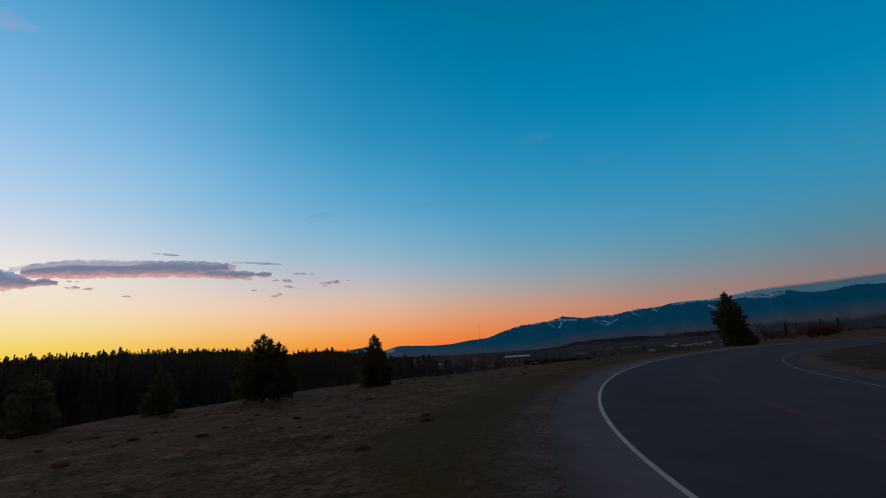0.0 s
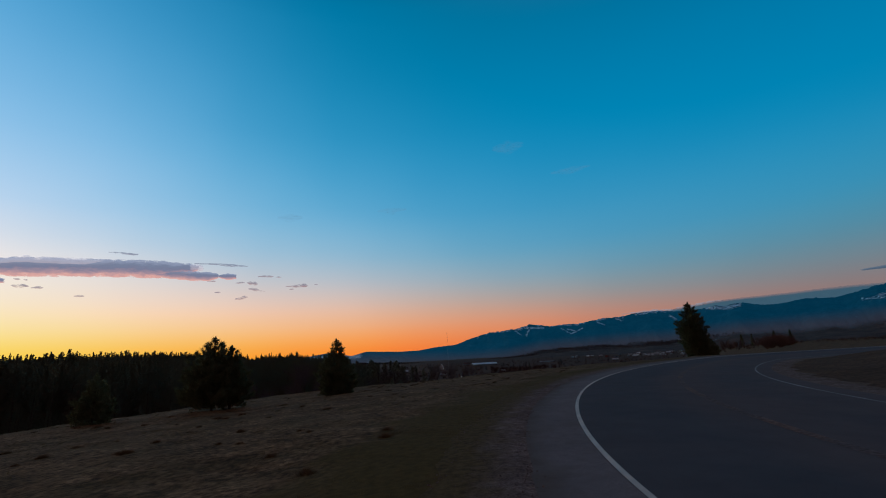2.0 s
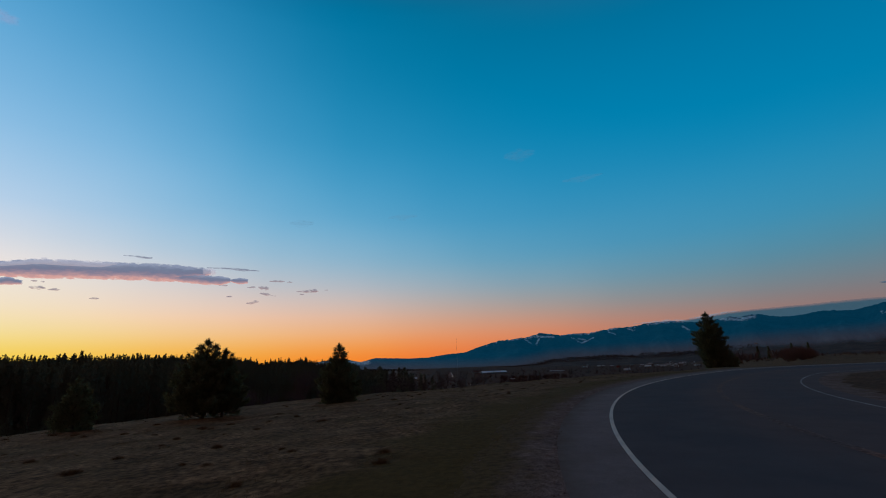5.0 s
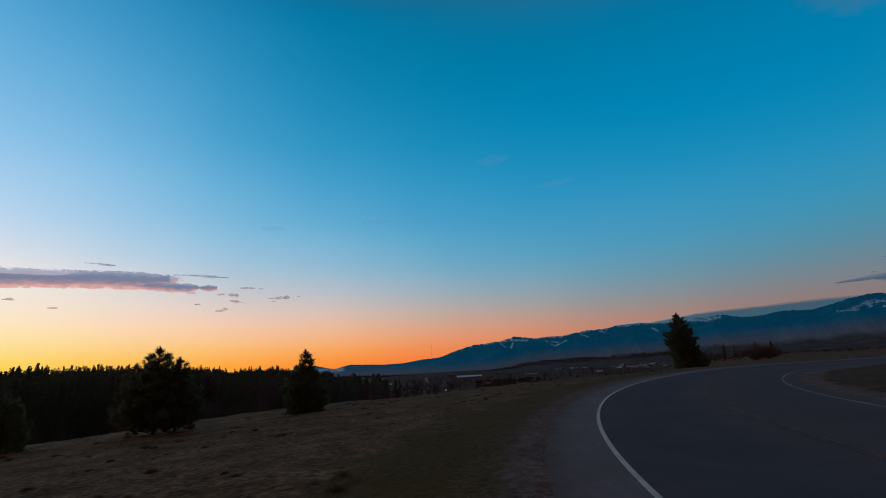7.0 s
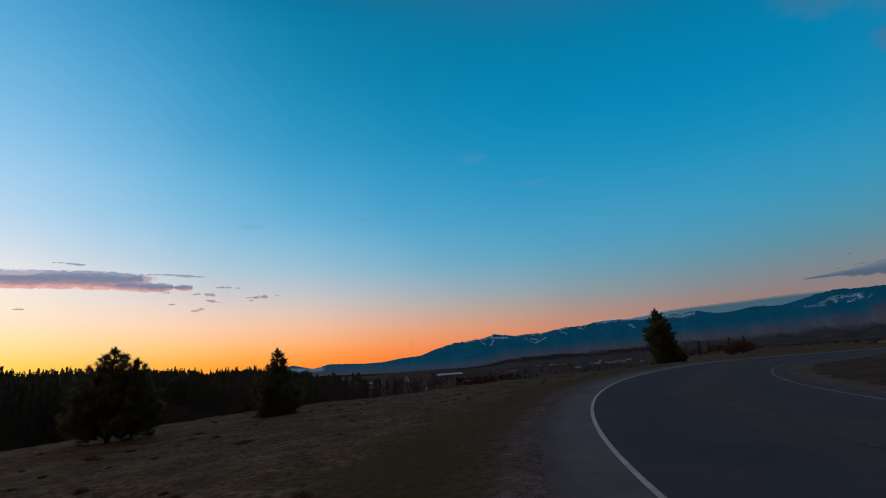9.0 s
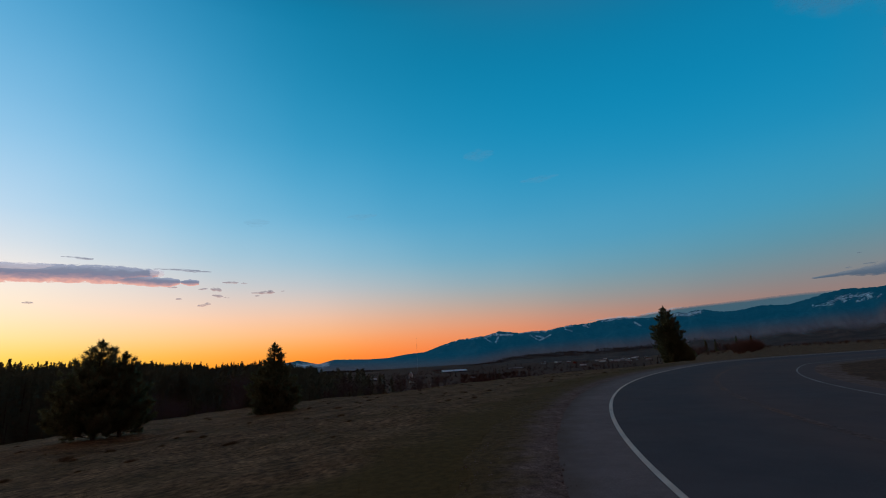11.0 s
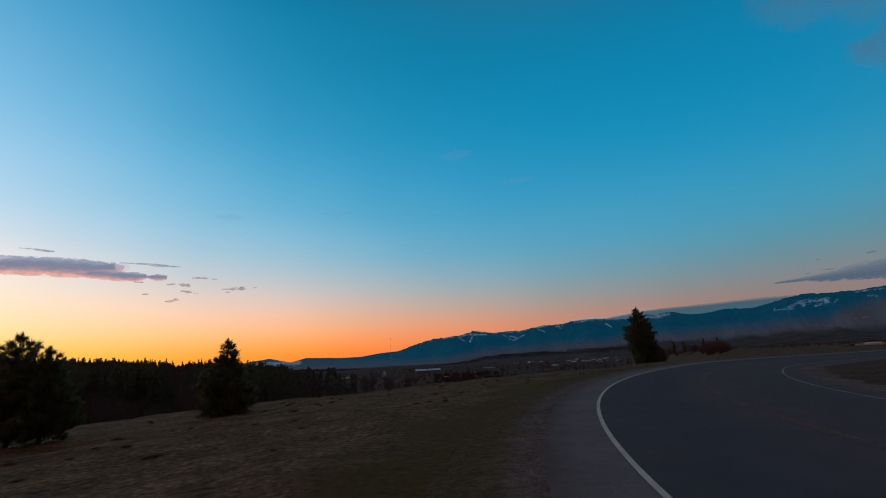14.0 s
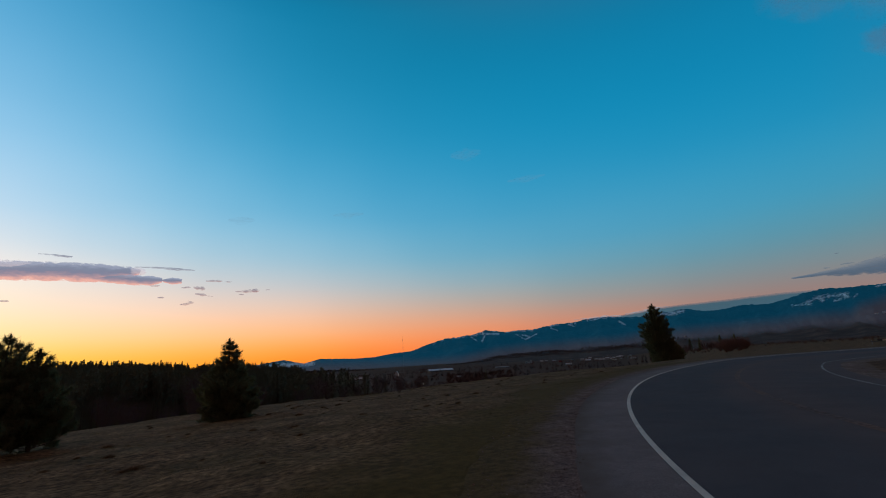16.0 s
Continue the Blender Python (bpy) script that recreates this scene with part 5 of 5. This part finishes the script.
for az, el, w, h, wall, roof, label, lit in [
    (18.8, -1.1, 10, 4, MAT_WALL, MAT_ROOF, "pale-roofed house in the far town", False),
    (19.4, -1.06, 9, 3, MAT_WALL, MAT_DARKROOF, "dark-roofed house in the far town", False),
    (20.5, -1.04, 9, 4, MAT_ROOF, MAT_ROOF, "white house with a lit window", True),
    (21.0, -1.05, 8, 3, MAT_WALL, MAT_ROOF, "pale-roofed house in the far town", False),
    (21.9, -1.06, 10, 3, MAT_REDWALL, MAT_ROOF, "red-walled house in the far town", False),
    (22.6, -1.2, 13, 5, MAT_REDWALL, MAT_DARKROOF, "red barn in the far town", False),
    (23.4, -1.56, 11, 3, MAT_WALL, MAT_ROOF, "pale-roofed house in the far town", False),
    (25.0, -1.1, 10, 3, MAT_WALL, MAT_ROOF, "pale-roofed house in the far town", False),
    (25.9, -0.97, 10, 4, MAT_ROOF, MAT_ROOF, "white house with a lit window", True),
    (25.6, -1.25, 14, 3, MAT_WALL, MAT_ROOF, "long pale-roofed house in the far town", False),
    (26.5, -1.2, 13, 3, MAT_ROOF, MAT_ROOF, "white house in the far town", False),
    (27.1, -1.24, 15, 3, MAT_ROOF, MAT_ROOF, "white house in the far town", False),
    (27.7, -1.12, 11, 3, MAT_WALL, MAT_ROOF, "pale-roofed house in the far town", False),
    (28.3, -1.12, 14, 3, MAT_ROOF, MAT_ROOF, "white house in the far town", False),
    (28.9, -1.05, 12, 3, MAT_WALL, MAT_ROOF, "pale-roofed house in the far town", False),
    (29.2, -1.0, 12, 4, MAT_ROOF, MAT_ROOF, "white house in the far town", False),
    (30.1, -0.96, 9, 3, MAT_WALL, MAT_ROOF, "pale-roofed house in the far town", False),
    (10.8, -2.3, 5, 3, MAT_WALL, MAT_ROOF, "small pale shed in the valley", False)]:
    house(az, el, w, w * 0.6, h * 0.7, wall, roof, label, 0.26, rng.choice((0, 15, -20, 75)), lit=lit)

for i in range(22):
    az = rng.choice((rng.uniform(18, 24), rng.uniform(24.5, 30.5), rng.uniform(24.5, 30.5)))
    house(az, rng.uniform(-1.3, -0.9), rng.uniform(5, 9), 5, 2.4, rng.choice((MAT_WALL, MAT_WALL, MAT_ROOF)), rng.choice((MAT_ROOF, MAT_DARKROOF, MAT_WALL)), "small house in the far town with a gabled roof", 0.3, rng.choice((0, 30, -25, 80)))


def on_hill(hill, az, el):
    """The vertex of a hill that lies nearest to a bearing and elevation."""
    best = min(hill.data.vertices, key=lambda v: (math.degrees(math.atan2(v.co.x, v.co.y)) - az) ** 2 + (math.degrees(math.atan2(v.co.z - 1.7, math.hypot(v.co.x, v.co.y))) - el) ** 2)
    return best.co


for hill, az, el, w, label in [(MOUNTAINS, 52.2, 1.7, 26, "pale long house on the brown hillside"), (MOUNTAINS, 51.6, 1.62, 18, "pale small house on the brown hillside"), (FOOTHILL, 35.9, 1.0, 10, "small white building on the foothill")]:
    ob = house(20, -1, w, w * 0.5, w * 0.25, MAT_ROOF, MAT_ROOF, label, 0.3, group="houses on the far hills")
    c = on_hill(hill, az, el)
    ob.matrix_basis = pose(c.x, c.y, c.z - 1.0, 0, 0, -az)

lamp = new("yard_lamp")
v, f = [], []
tube(v, f, (0, 0, -0.6), (0, 0, 6.2), 0.14, 0.09, 8)
part("pole", from_arrays("pole", v, f, MAT_STEEL), lamp)
v, f = [], []
tube(v, f, (0, 0, 6.1), (0, -1.2, 6.4), 0.06, 0.05, 6)
part("arm", from_arrays("arm", v, f, MAT_STEEL), lamp)
part("lamp_head", box_mesh("lamp_head", (-0.22, 0.22, -1.4, -0.9, 6.3, 6.65), MAT_LAMP), lamp, "lit white lamp head")
x, y = polar(5.95, 430)
lamp.matrix_basis = pose(x, y, float(ground_height([x], [y])[0]) - 1.2)
tagged(lamp, "lit yard lamp on a steel pole", "street lamp", "yard lamps in the valley")
x, y = polar(6.75, 424)
copy_thing(lamp, pose(x, y, float(ground_height([x], [y])[0]) - 1.2))

# radio mast
x, y = 900 * math.sin(radians(4.45)), 900 * math.cos(radians(4.45))
z = float(ground_height([x], [y])[0])
mast = tagged(new("radio_mast"), "thin lattice radio mast standing in the valley", "mast")
mast.matrix_basis = pose(x, y, z - 0.5)
top = 1.7 + 900 * math.tan(radians(2.97)) - z
for i in range(3):
    a = i * 2.094
    v, f = [], []
    tube(v, f, (0.45 * math.cos(a), 0.45 * math.sin(a), 0), (0.45 * math.cos(a), 0.45 * math.sin(a), top), 0.04, 0.04, 5)
    part("leg", from_arrays("leg", v, f, MAT_STEEL), mast)
v, f = [], []
for i in range(int(top / 1.5)):
    a, b = (i % 3) * 2.094, ((i + 1) % 3) * 2.094
    tube(v, f, (0.45 * math.cos(a), 0.45 * math.sin(a), i * 1.5), (0.45 * math.cos(b), 0.45 * math.sin(b), i * 1.5 + 1.5), 0.03, 0.03, 4)
part("bracing", from_arrays("bracing", v, f, MAT_STEEL), mast)


# ---- trailer parked at the far edge of the field ----
MAT_BOARD = surface("weathered_pale_boards", [(0.42, 0.37, 0.32), (0.56, 0.5, 0.43)], 1.5, rough=0.85, bump=0.3, vary=0.2, stretch=(0.3, 3, 1))
MAT_TYRE = surface("tyre_rubber", [(0.02, 0.02, 0.02), (0.03, 0.03, 0.03)], 3, bump=0.1, vary=0.1)
MAT_FRAME = surface("dark_painted_steel", [(0.03, 0.03, 0.032), (0.05, 0.048, 0.048)], 2, rough=0.6, bump=0.1, vary=0.2)
MAT_TARP = surface("pale_canvas", [(0.55, 0.5, 0.44), (0.68, 0.62, 0.54)], 1.5, bump=0.4, vary=0.15)
tx, ty = 91.2, 76.5
trailer = new("flatbed_trailer")
tz = float(ground_height([tx], [ty])[0])
trailer.matrix_basis = pose(tx, ty, tz, 0, 0, -50)
for i in range(6):
    part("plank", box_mesh("plank", (-3.6, 4.4, -1.1 + i * 0.37, -0.75 + i * 0.37, 0.72, 0.78), MAT_BOARD), trailer)
for wy in (-1.16, 1.1):
    part("side_rail", box_mesh("side_rail", (-3.7, 4.5, wy, wy + 0.06, 0.6, 0.84), MAT_BOARD), trailer)
part("frame", box_mesh("frame", (-3.6, 4.4, -0.5, 0.5, 0.55, 0.715), MAT_FRAME), trailer)
part("toolbox", box_mesh("toolbox", (-4.35, -3.72, -0.6, 0.6, 0.5, 0.95), MAT_FRAME), trailer, "dark steel toolbox")
v, f = [], []
for wy in (-0.45, 0.45):
    tube(v, f, (-3.7, wy, 0.55), (-5.3, 0, 0.5), 0.05, 0.05, 6)
part("drawbar", from_arrays("drawbar", v, f, MAT_FRAME), trailer)
v, f = [], []
tube(v, f, (-5.1, 0, 0.0), (-5.1, 0, 0.75), 0.04, 0.04, 6)
part("jack", from_arrays("jack", v, f, MAT_STEEL), trailer)
for wx in (0.6, 1.5):
    for wy in (-0.95, 0.95):
        bm = bmesh.new()
        bmesh.ops.create_cone(bm, cap_ends=True, segments=18, radius1=0.36, radius2=0.36, depth=0.24)
        bmesh.ops.transform(bm, matrix=pose(wx, wy, 0.33, 90, 0, 0), verts=bm.verts)
        wheel = part("wheel", bm_mesh("wheel", bm, MAT_TYRE), trailer)
        bm = bmesh.new()
        bmesh.ops.create_cone(bm, cap_ends=True, segments=14, radius1=0.21, radius2=0.19, depth=0.26)
        bmesh.ops.transform(bm, matrix=pose(wx, wy, 0.33, 90, 0, 0), verts=bm.verts)
        part("rim", bm_mesh("rim", bm, MAT_STEEL), wheel, "grey metal rim")
tagged(trailer, "pale flatbed trailer parked at the far edge of the field", "trailer")
bm = bmesh.new()
bmesh.ops.create_uvsphere(bm, u_segments=24, v_segments=12, radius=1)
for q in bm.verts:
    q.co = Vector((1.3 * math.copysign(abs(q.co.x) ** 0.6, q.co.x), 0.7 * math.copysign(abs(q.co.y) ** 0.7, q.co.y), 0.3 * max(q.co.z, 0.0) ** 0.7 + 0.03 * noise.noise(q.co * 3)))
bundle = new("tarp_bundle", bm_mesh("tarp_bundle", bm, MAT_TARP, True))
bundle.matrix_basis = pose(tx, ty, tz, 0, 0, -50) @ pose(-1.2, 0, 0.8)
tagged(bundle, "pale canvas bundle lying on a flatbed trailer", "bundle")


# ---- grass and tussocks ----
def grass(count, seed, region, h0, h1, blades, width):
    rng = random.Random(seed)
    x0, x1, y0, y1 = region
    xs = np.array([rng.uniform(x0, x1) for _ in range(count)])
    ys = np.array([y0 + (y1 - y0) * rng.random() ** 1.5 for _ in range(count)])
    k, d = nearest(xs, ys, ST[:, :2])
    out = ((xs - ST[k, 0]) * ST[k, 2] + (ys - ST[k, 1]) * ST[k, 3]) < 0
    clump = fbm(xs, ys, 1.6, 3.3, 3)
    zs = ground_height(xs, ys)
    v, f = [], []
    for x, y, z, dd, o, c in zip(xs, ys, zs, d, out, clump):
        if not o or dd < 1.75 + 0.7 * rng.random() + 0.4 * c or dd > 27 or c < rng.uniform(-0.5, 0.25):
            continue
        lean = Vector((rng.gauss(0.3, 0.4), rng.gauss(-0.1, 0.4), 0))
        for _ in range(blades):
            a = rng.uniform(0, 6.283)
            h = rng.uniform(h0, h1) * (0.7 + 0.5 * max(c, 0))
            b = Vector((x + rng.gauss(0, 0.05), y + rng.gauss(0, 0.05), z - 0.03))
            t = b + Vector((math.cos(a) * h * 0.5, math.sin(a) * h * 0.5, h)) + lean * h * 0.6
            w = Vector((math.cos(a + 1.57), math.sin(a + 1.57), 0)) * width
            n = len(v)
            v.extend((b - w, b + w, t))
            f.append((n, n + 1, n + 2))
    return tagged(new("dry_grass", from_arrays("dry_grass", v, f, MAT_BLADE)), "sparse dry winter grass on the slope", "grass", kind="stuff")


grass(60000, 1, (-30, 22, 1, 50), 0.035, 0.085, 9, 0.006)
rng = random.Random(12)


def tussock(seed, wide, tall, blades):
    """A low dome of matted stems."""
    rng = random.Random(seed)
    v, f = [], []
    for _ in range(blades):
        a, q = rng.uniform(0, 6.283), math.sqrt(rng.random())
        out = Vector((math.cos(a), math.sin(a), 0))
        b = out * wide * q * 0.8 + Vector((0, 0, -0.01))
        up = tall * math.sqrt(max(0.05, 1 - 0.8 * q * q)) * rng.uniform(0.55, 1.1)
        t = b + out * wide * 0.3 * q + Vector((rng.gauss(0, 0.25) * wide, rng.gauss(0, 0.25) * wide, up))
        w = Vector((-math.sin(a), math.cos(a), 0)) * 0.008
        n = len(v)
        v.extend((b - w, b + w, t + w * 0.4, t - w * 0.4))
        f.append((n, n + 1, n + 2, n + 3))
    return from_arrays("tuft", v, f, MAT_SAGE)


TUSSOCK = [tussock(90 + i, 0.2 + 0.05 * i, 0.13, 260) for i in range(3)]
made = 0
while made < 150:
    x, y = rng.uniform(-20, 16), rng.uniform(6, 48)
    k, d = nearest(np.array([x]), np.array([y]), ST[:, :2])
    if (x - ST[k[0], 0]) * ST[k[0], 2] + (y - ST[k[0], 1]) * ST[k[0], 3] > 0 or not 4 < d[0] < 23:
        continue
    set_down("sagebrush", TUSSOCK[made % 3], x, y, rng.uniform(0, 360), rng.uniform(0.3, 0.85), "low dark sagebrush tuft in dry grass", "shrub", "sagebrush on the slope", 0.02)
    made += 1


def pebbles(count, seed):
    """Loose stones along the gravel verge."""
    rng = random.Random(seed)
    v, f = [], []
    picks = [rng.randrange(120, 260) for _ in range(count)]
    offs = [-rng.choice((rng.gauss(1.6, 0.3), rng.uniform(1.1, 2.6))) for _ in range(count)]
    xs = np.array([ST[k, 0] + ST[k, 2] * o + rng.uniform(-0.12, 0.12) for k, o in zip(picks, offs)])
    ys = np.array([ST[k, 1] + ST[k, 3] * o + rng.uniform(-0.25, 0.25) for k, o in zip(picks, offs)])
    zs = ground_height(xs, ys)
    for x, y, z in zip(xs, ys, zs):
        r = 0.006 + 0.015 * rng.random() ** 3
        n = len(v)
        a = rng.uniform(0, 6.283)
        for i in range(5):
            w = a + i * 1.2566
            k = r * rng.uniform(0.7, 1.2)
            v.append((x + k * math.cos(w), y + k * math.sin(w), z + 0.008 + r * 0.1))
        v.append((x, y, z + 0.012 + r * rng.uniform(0.7, 1.1)))
        f += [(n + i, n + (i + 1) % 5, n + 5) for i in range(5)]
    return tagged(new("gravel_stones", from_arrays("gravel_stones", v, f, MAT_GRAVEL)), "loose brown stones along the verge", "gravel", kind="stuff")


pebbles(3600, 3)
